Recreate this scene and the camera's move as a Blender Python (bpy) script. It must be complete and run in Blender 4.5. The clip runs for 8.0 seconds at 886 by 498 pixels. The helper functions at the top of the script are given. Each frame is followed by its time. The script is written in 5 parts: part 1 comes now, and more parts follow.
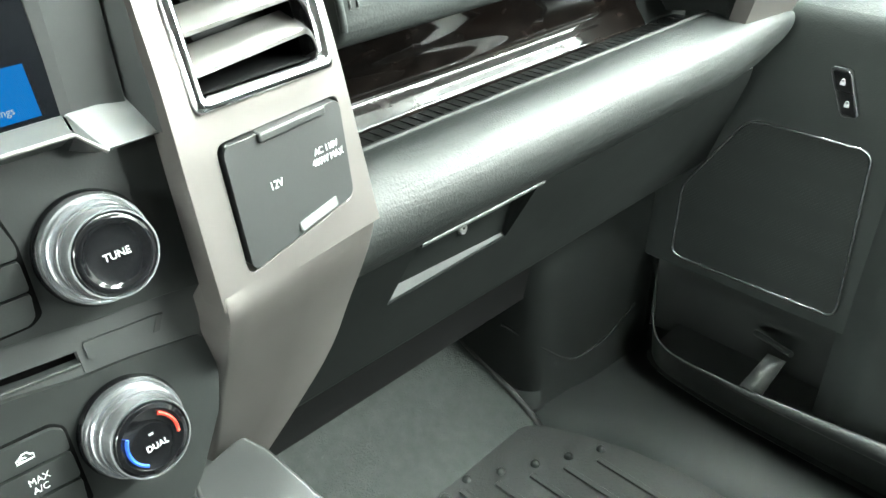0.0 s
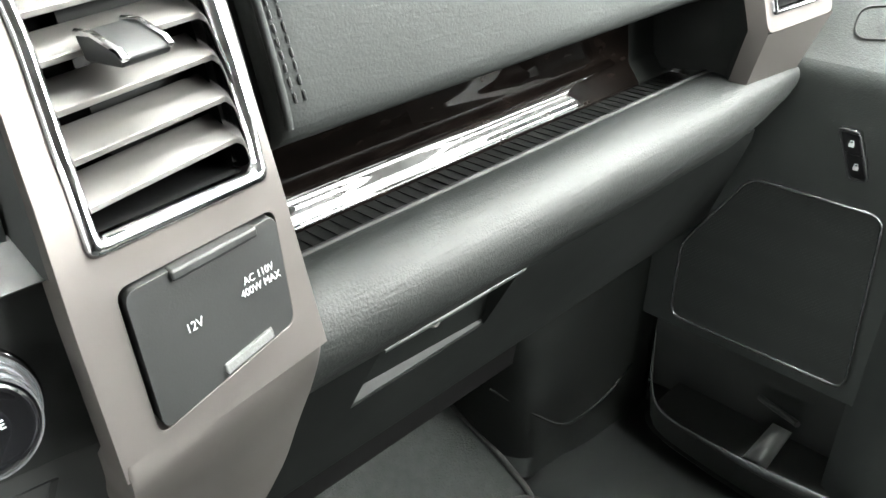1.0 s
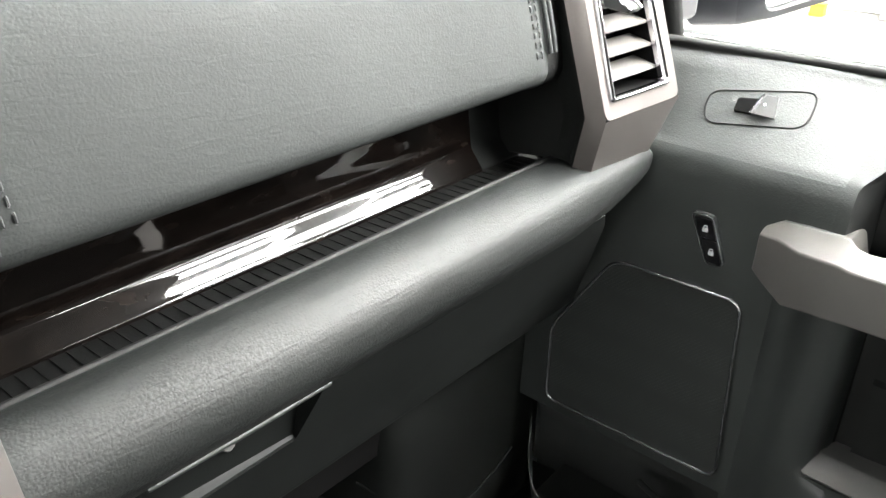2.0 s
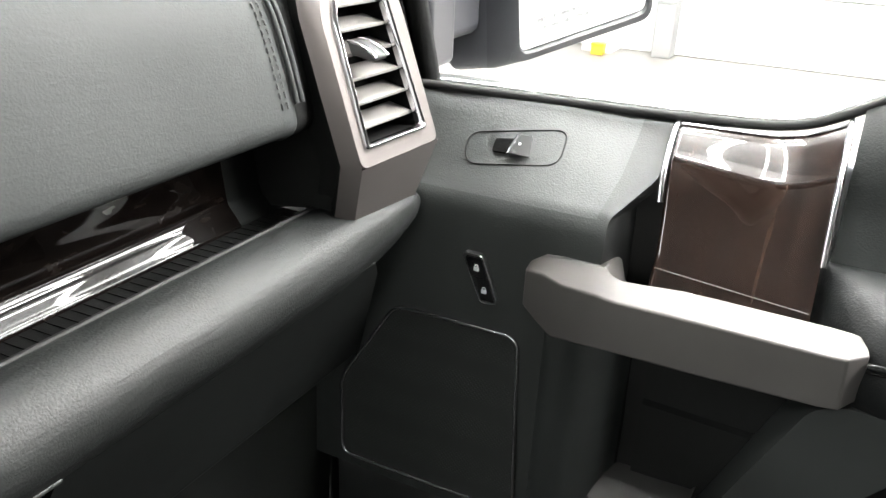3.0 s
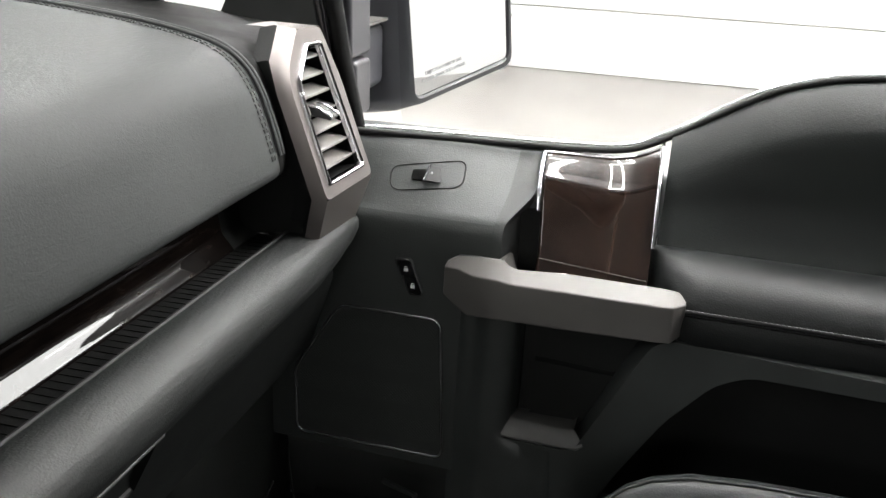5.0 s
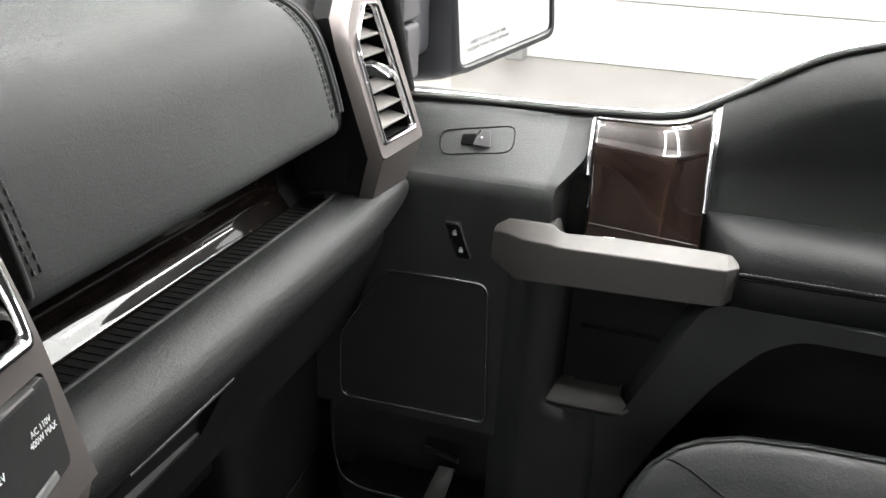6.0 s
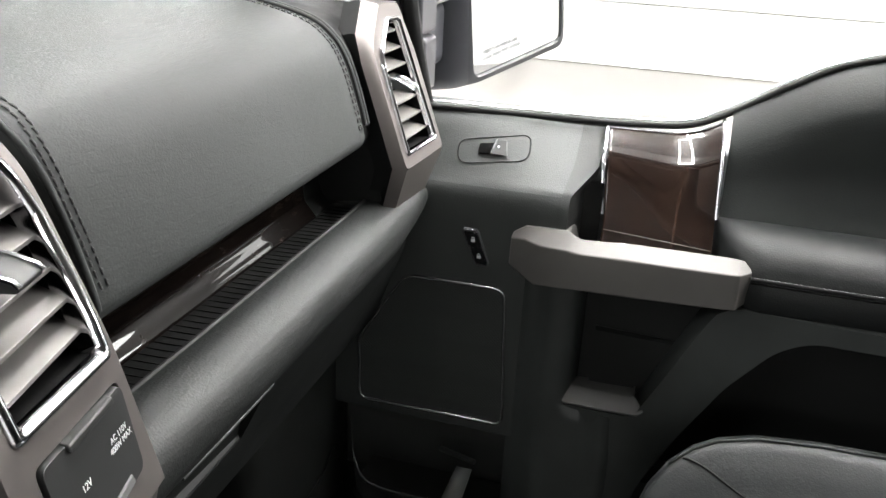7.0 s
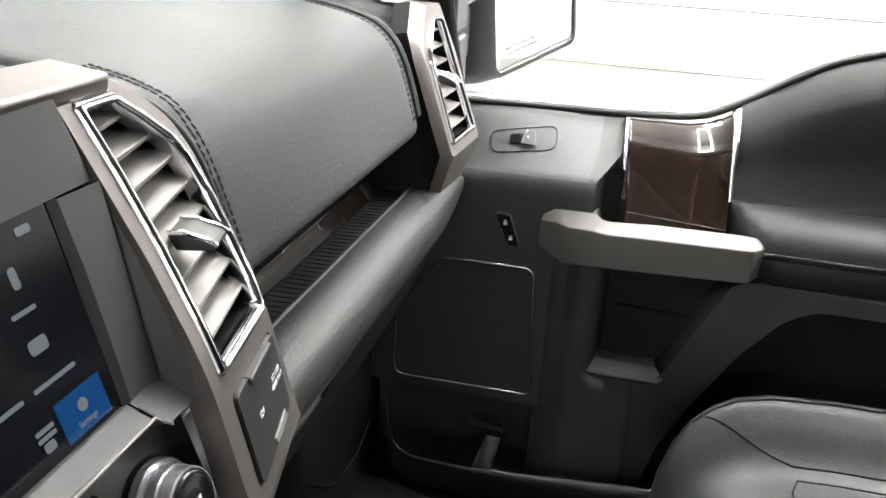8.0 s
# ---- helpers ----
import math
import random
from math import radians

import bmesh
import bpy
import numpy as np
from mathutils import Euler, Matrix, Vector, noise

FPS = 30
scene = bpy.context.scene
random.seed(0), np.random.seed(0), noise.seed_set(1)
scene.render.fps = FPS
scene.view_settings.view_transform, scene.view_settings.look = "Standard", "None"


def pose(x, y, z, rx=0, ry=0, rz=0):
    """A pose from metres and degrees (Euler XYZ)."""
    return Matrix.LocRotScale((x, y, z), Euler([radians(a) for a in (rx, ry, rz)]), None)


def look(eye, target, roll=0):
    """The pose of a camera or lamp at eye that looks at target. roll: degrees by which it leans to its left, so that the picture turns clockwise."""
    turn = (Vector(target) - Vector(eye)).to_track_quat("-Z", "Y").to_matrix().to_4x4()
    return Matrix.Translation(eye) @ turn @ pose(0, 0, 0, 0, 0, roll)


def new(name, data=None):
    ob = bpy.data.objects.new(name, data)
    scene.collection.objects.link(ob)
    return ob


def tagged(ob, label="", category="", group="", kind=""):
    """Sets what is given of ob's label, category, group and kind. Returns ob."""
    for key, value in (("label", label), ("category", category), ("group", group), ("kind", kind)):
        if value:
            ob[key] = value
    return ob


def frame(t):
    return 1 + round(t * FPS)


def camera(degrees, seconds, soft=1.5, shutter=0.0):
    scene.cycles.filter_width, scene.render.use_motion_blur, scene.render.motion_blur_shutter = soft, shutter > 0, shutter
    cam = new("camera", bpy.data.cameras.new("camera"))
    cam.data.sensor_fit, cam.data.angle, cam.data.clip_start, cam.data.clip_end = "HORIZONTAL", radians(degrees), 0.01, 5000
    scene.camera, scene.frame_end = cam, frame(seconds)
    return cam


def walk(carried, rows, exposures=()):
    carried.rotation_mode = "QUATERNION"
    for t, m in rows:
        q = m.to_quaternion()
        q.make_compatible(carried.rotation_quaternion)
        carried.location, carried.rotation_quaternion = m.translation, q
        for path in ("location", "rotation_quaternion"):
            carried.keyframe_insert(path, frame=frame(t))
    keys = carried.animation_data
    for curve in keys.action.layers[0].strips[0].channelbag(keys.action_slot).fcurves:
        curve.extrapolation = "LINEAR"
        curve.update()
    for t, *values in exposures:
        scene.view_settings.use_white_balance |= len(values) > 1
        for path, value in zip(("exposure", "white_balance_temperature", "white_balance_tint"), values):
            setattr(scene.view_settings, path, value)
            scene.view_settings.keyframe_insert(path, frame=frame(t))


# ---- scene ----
cam = camera(57.5, 8.0)
PATH = [
    (0, (0.049, -0.045, 0.7225), (1.263, 1.137, -0.340), -0.7),
    (0.5, (0.0845, -0.021, 0.7335), (1.284, 1.154, -0.352), -0.75),
    (1, (0.112, -0.0145, 0.739), (1.330, 1.190, -0.294), -0.8),
    (1.2, (0.1295, -0.017, 0.74), (1.360, 1.202, -0.259), -0.8),
    (2.3, (0.221, -0.051, 0.753), (1.661, 1.016, -0.134), 1.4),
    (2.5, (0.225, -0.057, 0.748), (1.733, 0.944, -0.102), 1.6),
    (3, (0.246, -0.065, 0.751), (1.876, 0.746, -0.077), 2.2),
    (3.5, (0.262, -0.076, 0.745), (1.978, 0.557, -0.065), 2.6),
    (4, (0.191, -0.069, 0.769), (1.939, 0.472, -0.039), 2.1),
    (4.2, (0.139, -0.077, 0.797), (1.888, 0.459, -0.012), 1.6),
    (5.3, (0.032, -0.06, 0.83), (1.812, 0.396, 0.042), 3.0),
    (5.5, (0.041, -0.062, 0.823), (1.816, 0.404, 0.027), 3.1),
    (6, (0.01, -0.031, 0.8), (1.771, 0.467, -0.007), 2.9),
    (6.5, (-0.007, 0.021, 0.809), (1.749, 0.535, 0.003), 2.7),
    (7, (-0.017, -0.008, 0.815), (1.749, 0.473, 0.009), 2.8),
    (7.5, (-0.043, -0.007, 0.839), (1.733, 0.441, 0.036), 2.9),
    (8, (-0.109, 0.044, 0.825), (1.672, 0.461, 0.016), 3.1),
]

EXPOSURES = [(0.0, 2.55, 6200, -7), (0.6, 2.22, 6300, -1), (1.2, 1.88, 6450, 5), (2.3, 1.75, 6500, 8), (3.0, 1.15, 6500, 9), (3.5, 0.7, 6500, 10), (4.2, 0.45, 6500, 10), (5.3, 0.3, 6500, 10), (6.5, 0.5, 6500, 10), (8.0, 0.86, 6500, 10)]
walk(cam, [(t, look(eye, target, roll)) for t, eye, target, roll in PATH], EXPOSURES)

# ---------------------------------------------------------------- world and light
world = bpy.data.worlds.new("world")
scene.world = world
world.use_nodes = True
world.node_tree.nodes["Background"].inputs[0].default_value = (1, 0.98, 0.95, 1)
world.node_tree.nodes["Background"].inputs[1].default_value = 0.3
GROUND, CEIL = -0.7, 3.0


def area_lamp(name, place, target, sx, sy, watts, colour=(1, 0.985, 0.97)):
    data = bpy.data.lights.new(name, "AREA")
    data.shape, data.size, data.size_y, data.energy, data.color = "RECTANGLE", sx, sy, watts, colour
    ob = new(name, data)
    ob.matrix_world = look(place, target)
    return ob


# ---------------------------------------------------------------- materials
def material(name, colour, rough=0.5, metal=0.0, grain=0.0, grain_size=0.002, vary=0.0, vary_size=0.05,
             coat=0.0, kind="noise", spec=0.5, detail=4.0, wrinkle=0.0):
    m = bpy.data.materials.new(name)
    m.use_nodes = True
    nt = m.node_tree
    b = nt.nodes["Principled BSDF"]
    b.inputs["Base Color"].default_value = (*colour, 1)
    b.inputs["Roughness"].default_value = rough
    b.inputs["Metallic"].default_value = metal
    b.inputs["Specular IOR Level"].default_value = spec
    b.inputs["Coat Weight"].default_value = coat
    b.inputs["Coat Roughness"].default_value = 0.03
    tc = nt.nodes.new("ShaderNodeTexCoord")
    if vary:
        n = nt.nodes.new("ShaderNodeTexNoise")
        n.inputs["Scale"].default_value = 1 / vary_size
        n.inputs["Detail"].default_value = 6
        nt.links.new(tc.outputs["Object"], n.inputs["Vector"])
        r = nt.nodes.new("ShaderNodeMapRange")
        r.inputs[1].default_value, r.inputs[2].default_value = 0.3, 0.7
        r.inputs[3].default_value, r.inputs[4].default_value = 1 - vary, 1 + vary
        nt.links.new(n.outputs[0], r.inputs[0])
        mul = nt.nodes.new("ShaderNodeVectorMath")
        mul.operation = "SCALE"
        mul.inputs[0].default_value = colour
        nt.links.new(r.outputs[0], mul.inputs["Scale"])
        nt.links.new(mul.outputs[0], b.inputs["Base Color"])
        r2 = nt.nodes.new("ShaderNodeMapRange")
        r2.inputs[1].default_value, r2.inputs[2].default_value = 0.3, 0.7
        r2.inputs[3].default_value, r2.inputs[4].default_value = rough * (1 - vary * 0.6), min(1, rough * (1 + vary * 0.6))
        nt.links.new(n.outputs[0], r2.inputs[0])
        nt.links.new(r2.outputs[0], b.inputs["Roughness"])
    if grain:
        if kind == "leather":
            g = nt.nodes.new("ShaderNodeTexVoronoi")
            g.feature = "SMOOTH_F1"
            g.inputs["Scale"].default_value = 1 / grain_size
            out = g.outputs["Distance"]
        else:
            g = nt.nodes.new("ShaderNodeTexNoise")
            g.inputs["Scale"].default_value = 1 / grain_size
            g.inputs["Detail"].default_value = detail
            out = g.outputs[0]
        warp = nt.nodes.new("ShaderNodeTexNoise")
        warp.inputs["Scale"].default_value = 0.35 / grain_size
        mix = nt.nodes.new("ShaderNodeVectorMath")
        mix.operation = "MULTIPLY_ADD"
        mix.inputs[1].default_value = (grain_size * 2,) * 3
        nt.links.new(tc.outputs["Object"], warp.inputs["Vector"])
        nt.links.new(warp.outputs[1], mix.inputs[0])
        nt.links.new(tc.outputs["Object"], mix.inputs[2])
        nt.links.new(mix.outputs[0], g.inputs["Vector"])
        bump = nt.nodes.new("ShaderNodeBump")
        bump.inputs["Strength"].default_value = grain
        bump.inputs["Distance"].default_value = grain_size * 0.5
        nt.links.new(out, bump.inputs["Height"])
        nt.links.new(bump.outputs[0], b.inputs["Normal"])
        if wrinkle:
            # longer creases that run along the dash
            mp = nt.nodes.new("ShaderNodeMapping")
            mp.inputs["Scale"].default_value = (75, 300, 300)
            w = nt.nodes.new("ShaderNodeTexNoise")
            w.inputs["Scale"].default_value, w.inputs["Detail"].default_value, w.inputs["Distortion"].default_value = 1.0, 5, 0.8
            crease = nt.nodes.new("ShaderNodeBump")
            crease.inputs["Strength"].default_value, crease.inputs["Distance"].default_value = wrinkle, 0.0012
            nt.links.new(tc.outputs["Object"], mp.inputs["Vector"])
            nt.links.new(mp.outputs[0], w.inputs["Vector"])
            nt.links.new(w.outputs[0], crease.inputs["Height"])
            nt.links.new(crease.outputs[0], bump.inputs["Normal"])
    return m


def glow(name, colour, strength):
    m = bpy.data.materials.new(name)
    m.use_nodes = True
    b = m.node_tree.nodes["Principled BSDF"]
    b.inputs["Base Color"].default_value = (0.004, 0.004, 0.005, 1)
    b.inputs["Roughness"].default_value = 0.12
    b.inputs["Specular IOR Level"].default_value = 0.25
    b.inputs["Emission Color"].default_value = (*colour, 1)
    b.inputs["Emission Strength"].default_value = strength
    return m


LEATHER = material("dash_leather", (0.0485, 0.052, 0.051), 0.50, grain=0.16, grain_size=0.0015, vary=0.12, vary_size=0.12, kind="leather", spec=0.13, wrinkle=0.27)
VINYL = material("door_vinyl", (0.056, 0.0615, 0.0595), 0.5, grain=0.35, grain_size=0.0013, vary=0.12, vary_size=0.15, kind="leather", spec=0.40)
SEAT = material("seat_leather", (0.0175, 0.0192, 0.0195), 0.40, grain=0.2, grain_size=0.0016, vary=0.15, vary_size=0.08, kind="leather", wrinkle=0.14, spec=0.28)
PLASTIC = material("black_plastic", (0.042, 0.045, 0.043), 0.48, grain=0.25, grain_size=0.0011, vary=0.15, vary_size=0.06)
COVER = material("cover_plastic", (0.016, 0.017, 0.0168), 0.48, grain=0.12, grain_size=0.0009, vary=0.1, vary_size=0.05)
# raised in tone so that the pocket sill looks lit from above
GREY = material("grey_plastic", (0.115, 0.115, 0.110), 0.5, grain=0.1, grain_size=0.0009)
# far darker than black_plastic: shade under the dash is in the colour
GLOVE_SHADED = material("glovebox_shaded_plastic", (0.0085, 0.0094, 0.009), 0.6, grain=0.25, grain_size=0.0011, vary=0.12, vary_size=0.06, spec=0.08)
SATIN = material("stack_plastic", (0.019, 0.0207, 0.020), 0.40, grain=0.12, grain_size=0.0009, vary=0.1, vary_size=0.05)
GLOSS = material("gloss_black", (0.006, 0.006, 0.007), 0.08, coat=0.6, vary=0.2, vary_size=0.03)
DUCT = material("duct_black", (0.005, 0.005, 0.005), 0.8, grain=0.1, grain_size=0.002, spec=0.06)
SILVER = material("silver_paint", (0.150, 0.137, 0.130), 0.42, 0.65, grain=0.06, grain_size=0.0006, vary=0.05, vary_size=0.04)
SLAT = material("silver_slat", (0.195, 0.186, 0.178), 0.45, 0.40, grain=0.05, grain_size=0.0008, vary=0.06, vary_size=0.02)
PULL = material("satin_pull_paint", (0.104, 0.0995, 0.0945), 0.42, 0.2, spec=0.42, grain=0.08, grain_size=0.0006, vary=0.06, vary_size=0.05)
CHROME = material("chrome", (0.80, 0.80, 0.82), 0.10, 1.0, vary=0.1, vary_size=0.02)
RUBBER = material("rubber", (0.0065, 0.0068, 0.0067), 0.75, grain=0.3, grain_size=0.0015, vary=0.2, vary_size=0.03, spec=0.14)
CARPET = material("carpet", (0.031, 0.0335, 0.032), 0.95, grain=1.0, grain_size=0.0025, vary=0.18, vary_size=0.012, spec=0.1, detail=8)
MAT = material("mat_rubber", (0.012, 0.0125, 0.012), 0.6, grain=0.4, grain_size=0.003, vary=0.25, vary_size=0.04, spec=0.35)
THREAD = material("thread", (0.060, 0.0625, 0.062), 0.7, grain=0.5, grain_size=0.0006)
THREAD_GREY = material("grey_thread", (0.055, 0.056, 0.055), 0.7, grain=0.5, grain_size=0.0006)
KNURL = material("satin_aluminium", (0.74, 0.75, 0.78), 0.24, 0.92, vary=0.08, vary_size=0.01)
DARK_CHROME = material("dark_chrome", (0.48, 0.48, 0.49), 0.26, 1.0, vary=0.1, vary_size=0.05)
MARKING = material("grey_marking", (0.28, 0.285, 0.29), 0.6)
ARMREST = material("armrest_leather", (0.009, 0.010, 0.010), 0.42, grain=0.3, grain_size=0.0014, vary=0.12, vary_size=0.1, kind="leather", spec=0.22)
PRINT = material("white_print", (0.75, 0.76, 0.76), 0.6, vary=0.05, vary_size=0.002)
RED = material("red_print", (0.7, 0.05, 0.03), 0.5)
BLUE = material("blue_print", (0.03, 0.12, 0.75), 0.5)
CEILING = material("ceiling_grey", (0.30, 0.30, 0.30), 0.8, vary=0.04, vary_size=0.8)
GREY_WALL = material("grey_wall", (0.33, 0.33, 0.33), 0.7, vary=0.03, vary_size=0.9)
WALL = material("white_wall", (0.86, 0.86, 0.85), 0.7, grain=0.05, grain_size=0.02, vary=0.02, vary_size=0.8)
CONCRETE = material("sealed_concrete", (0.33, 0.315, 0.30), 0.35, grain=0.1, grain_size=0.02, vary=0.10, vary_size=0.6)
LEDGE = material("ledge_plastic", (0.040, 0.042, 0.0415), 0.45, grain=0.08, grain_size=0.0009, vary=0.1, vary_size=0.05)
PAD = material("door_pad_vinyl", (0.0105, 0.0125, 0.0118), 0.48, grain=0.3, grain_size=0.0014, vary=0.12, vary_size=0.15, kind="leather", spec=0.20)
BOLSTER = material("bolster_leather", (0.0150, 0.0163, 0.0158), 0.46, grain=0.24, grain_size=0.0014, vary=0.12, vary_size=0.12, kind="leather", spec=0.25, wrinkle=0.38)
# near black: the shade inside recesses is put into this colour
RECESS_SHADE = material("recess_shade_plastic", (0.009, 0.0098, 0.0095), 0.55, grain=0.22, grain_size=0.0011, vary=0.15, vary_size=0.06, spec=0.25)
DOOR_LOWER = material("door_lower_plastic", (0.036, 0.0402, 0.0385), 0.46, grain=0.22, grain_size=0.0011, vary=0.15, vary_size=0.06, spec=0.38)
BEAD = material("bead_rubber", (0.012, 0.0125, 0.0125), 0.58, grain=0.1, grain_size=0.001, vary=0.1, vary_size=0.02, spec=0.35)
# footwell shade is put into this darker plastic as well
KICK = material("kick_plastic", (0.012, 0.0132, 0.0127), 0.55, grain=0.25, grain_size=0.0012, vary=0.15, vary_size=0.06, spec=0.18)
# darker copy of the door vinyl, for trim that gets less light
TRIM_SHADED = material("trim_shaded_plastic", (0.036, 0.0404, 0.0386), 0.5, grain=0.3, grain_size=0.0013, vary=0.12, vary_size=0.12, kind="leather", spec=0.32)
CLOTH = material("headliner_cloth", (0.24, 0.237, 0.228), 0.9, grain=0.5, grain_size=0.002, vary=0.05, vary_size=0.1)
PAINT = material("body_paint", (0.55, 0.56, 0.57), 0.25, 0.0, coat=0.8, vary=0.03, vary_size=0.5)
MIRROR_SHELL = material("mirror_shell_plastic", (0.022, 0.0228, 0.0265), 0.40, grain=0.15, grain_size=0.0012, vary=0.1, vary_size=0.08)
MIRROR = material("mirror_silver", (0.9, 0.91, 0.92), 0.015, 1.0)
YELLOW = material("yellow_plastic", (0.75, 0.48, 0.04), 0.4, vary=0.08, vary_size=0.05)


def grille_material():
    m = material("perforated_grille", (0.031, 0.0343, 0.033), 0.6, spec=0.2)
    nt = m.node_tree
    tc, v = nt.nodes.new("ShaderNodeTexCoord"), nt.nodes.new("ShaderNodeTexVoronoi")
    mp = nt.nodes.new("ShaderNodeMapping")
    mp.inputs["Rotation"].default_value = (radians(45), 0, 0)
    v.inputs["Scale"].default_value, v.inputs["Randomness"].default_value = 330, 0.0
    r = nt.nodes.new("ShaderNodeMapRange")
    r.inputs[1].default_value, r.inputs[2].default_value = 0.25, 0.42
    bump = nt.nodes.new("ShaderNodeBump")
    bump.inputs["Strength"].default_value, bump.inputs["Distance"].default_value = 0.35, 0.0008
    nt.links.new(tc.outputs["Object"], mp.inputs["Vector"])
    nt.links.new(mp.outputs[0], v.inputs["Vector"])
    nt.links.new(v.outputs["Distance"], r.inputs[0])
    nt.links.new(r.outputs[0], bump.inputs["Height"])
    nt.links.new(bump.outputs[0], nt.nodes["Principled BSDF"].inputs["Normal"])
    return m


GRILLE = grille_material()


def wood_material(name, deep, stretch, tone=(1, 1, 1), coat=1.0):
    m = material(name, (0.06, 0.032, 0.022), 0.30, coat=coat, spec=0.02)
    nt = m.node_tree
    b = nt.nodes["Principled BSDF"]
    tc = nt.nodes.new("ShaderNodeTexCoord")
    mp = nt.nodes.new("ShaderNodeMapping")
    mp.inputs["Scale"].default_value = stretch
    n = nt.nodes.new("ShaderNodeTexNoise")
    n.inputs["Scale"].default_value, n.inputs["Detail"].default_value, n.inputs["Distortion"].default_value = 2.0, 5, 0.3
    ramp = nt.nodes.new("ShaderNodeValToRGB")
    ramp.color_ramp.elements[0].position, ramp.color_ramp.elements[0].color = 0.30, tuple(c * deep * k for c, k in zip((0.007, 0.0036, 0.0028), tone)) + (1,)
    ramp.color_ramp.elements[1].position, ramp.color_ramp.elements[1].color = 0.78, tuple(c * deep * k for c, k in zip((0.044, 0.0215, 0.0150), tone)) + (1,)
    e = ramp.color_ramp.elements.new(0.55)
    e.color = tuple(c * deep * k for c, k in zip((0.02, 0.01, 0.0072), tone)) + (1,)
    nt.links.new(tc.outputs["Object"], mp.inputs["Vector"])
    nt.links.new(mp.outputs[0], n.inputs["Vector"])
    nt.links.new(n.outputs[0], ramp.inputs[0])
    nt.links.new(ramp.outputs[0], b.inputs["Base Color"])
    return m


# one burl twice: the dash copy is darkened for shade under the pad
WOOD, DASH_WOOD_SHADED = wood_material("burl_wood", 0.60, (4, 48, 4), (1, 1.12, 1.15)), wood_material("dash_shaded_burl_wood", 0.30, (22, 30, 55), (0.85, 1.25, 1.45), 0.52)


def glass_material(name, tint):
    m = bpy.data.materials.new(name)
    m.use_nodes = True
    nt = m.node_tree
    nt.nodes.remove(nt.nodes["Principled BSDF"])
    out = nt.nodes["Material Output"]
    tr, gl, mx = nt.nodes.new("ShaderNodeBsdfTransparent"), nt.nodes.new("ShaderNodeBsdfGlossy"), nt.nodes.new("ShaderNodeMixShader")
    tr.inputs[0].default_value = (*tint, 1)
    gl.inputs["Roughness"].default_value = 0.0
    lw = nt.nodes.new("ShaderNodeLayerWeight")
    rise, gloss = nt.nodes.new("ShaderNodeMath"), nt.nodes.new("ShaderNodeMath")
    rise.operation, gloss.operation = "POWER", "MULTIPLY_ADD"
    rise.inputs[1].default_value, gloss.inputs[1].default_value, gloss.inputs[2].default_value = 5.0, 0.9, 0.04
    nt.links.new(lw.outputs["Facing"], rise.inputs[0])
    nt.links.new(rise.outputs[0], gloss.inputs[0])
    nt.links.new(gloss.outputs[0], mx.inputs[0])
    nt.links.new(tr.outputs[0], mx.inputs[1])
    nt.links.new(gl.outputs[0], mx.inputs[2])
    nt.links.new(mx.outputs[0], out.inputs[0])
    return m


GLASS = glass_material("window_glass", (0.78, 0.795, 0.785))


# ---------------------------------------------------------------- mesh helpers
def thing(name, place, label, category, kind="", group=""):
    ob = new(name)
    ob.location = place
    ob.empty_display_size = 0.05
    return tagged(ob, label, category, group, kind)


def put(ob, parent):
    """Parents ob without moving it."""
    if parent is not None:
        ob.parent = parent
        up, at = parent, Vector((0, 0, 0))
        while up is not None:
            at += up.location
            up = up.parent
        ob.location -= at
    return ob


def mesh(name, verts, faces, mat, parent=None, label="", smooth=40.0, bevel=0.0, seg=3):
    bm = bmesh.new()
    vs = [bm.verts.new(v) for v in verts]
    for f in faces:
        try:
            bm.faces.new([vs[i] for i in f])
        except ValueError:
            pass
    bmesh.ops.remove_doubles(bm, verts=bm.verts, dist=1e-6)
    bmesh.ops.recalc_face_normals(bm, faces=bm.faces)
    return part(name, bm, mat, parent, label, smooth, bevel, seg)


def part(name, bm, mat, parent=None, label="", smooth=40.0, bevel=0.0, seg=3):
    me = bpy.data.meshes.new(name)
    bm.to_mesh(me)
    bm.free()
    if smooth:
        me.shade_smooth()
        me.set_sharp_from_angle(angle=radians(smooth))
    me.materials.append(mat)
    ob = new(name, me)
    if bevel:
        mod = ob.modifiers.new("bevel", "BEVEL")
        mod.width, mod.segments, mod.limit_method, mod.angle_limit = bevel, seg, "ANGLE", radians(32)
        mod.use_clamp_overlap = True
        me.shade_smooth()
        mod.harden_normals = True
    put(ob, parent)
    if label:
        ob["label"] = label
    return ob


def catmull(pts, k=6, closed=False):
    pts = [Vector(p) for p in pts]
    n, out = len(pts), []
    for i in range(n if closed else n - 1):
        p0 = pts[(i - 1) % n] if closed or i else pts[0]
        p1, p2 = pts[i], pts[(i + 1) % n]
        p3 = pts[(i + 2) % n] if closed or i + 2 < n else pts[-1]
        for j in range(k):
            t = j / k
            out.append(0.5 * (2 * p1 + (p2 - p0) * t + (2 * p0 - 5 * p1 + 4 * p2 - p3) * t * t + (3 * p1 - p0 - 3 * p2 + p3) * t ** 3))
    if not closed:
        out.append(pts[-1])
    return out


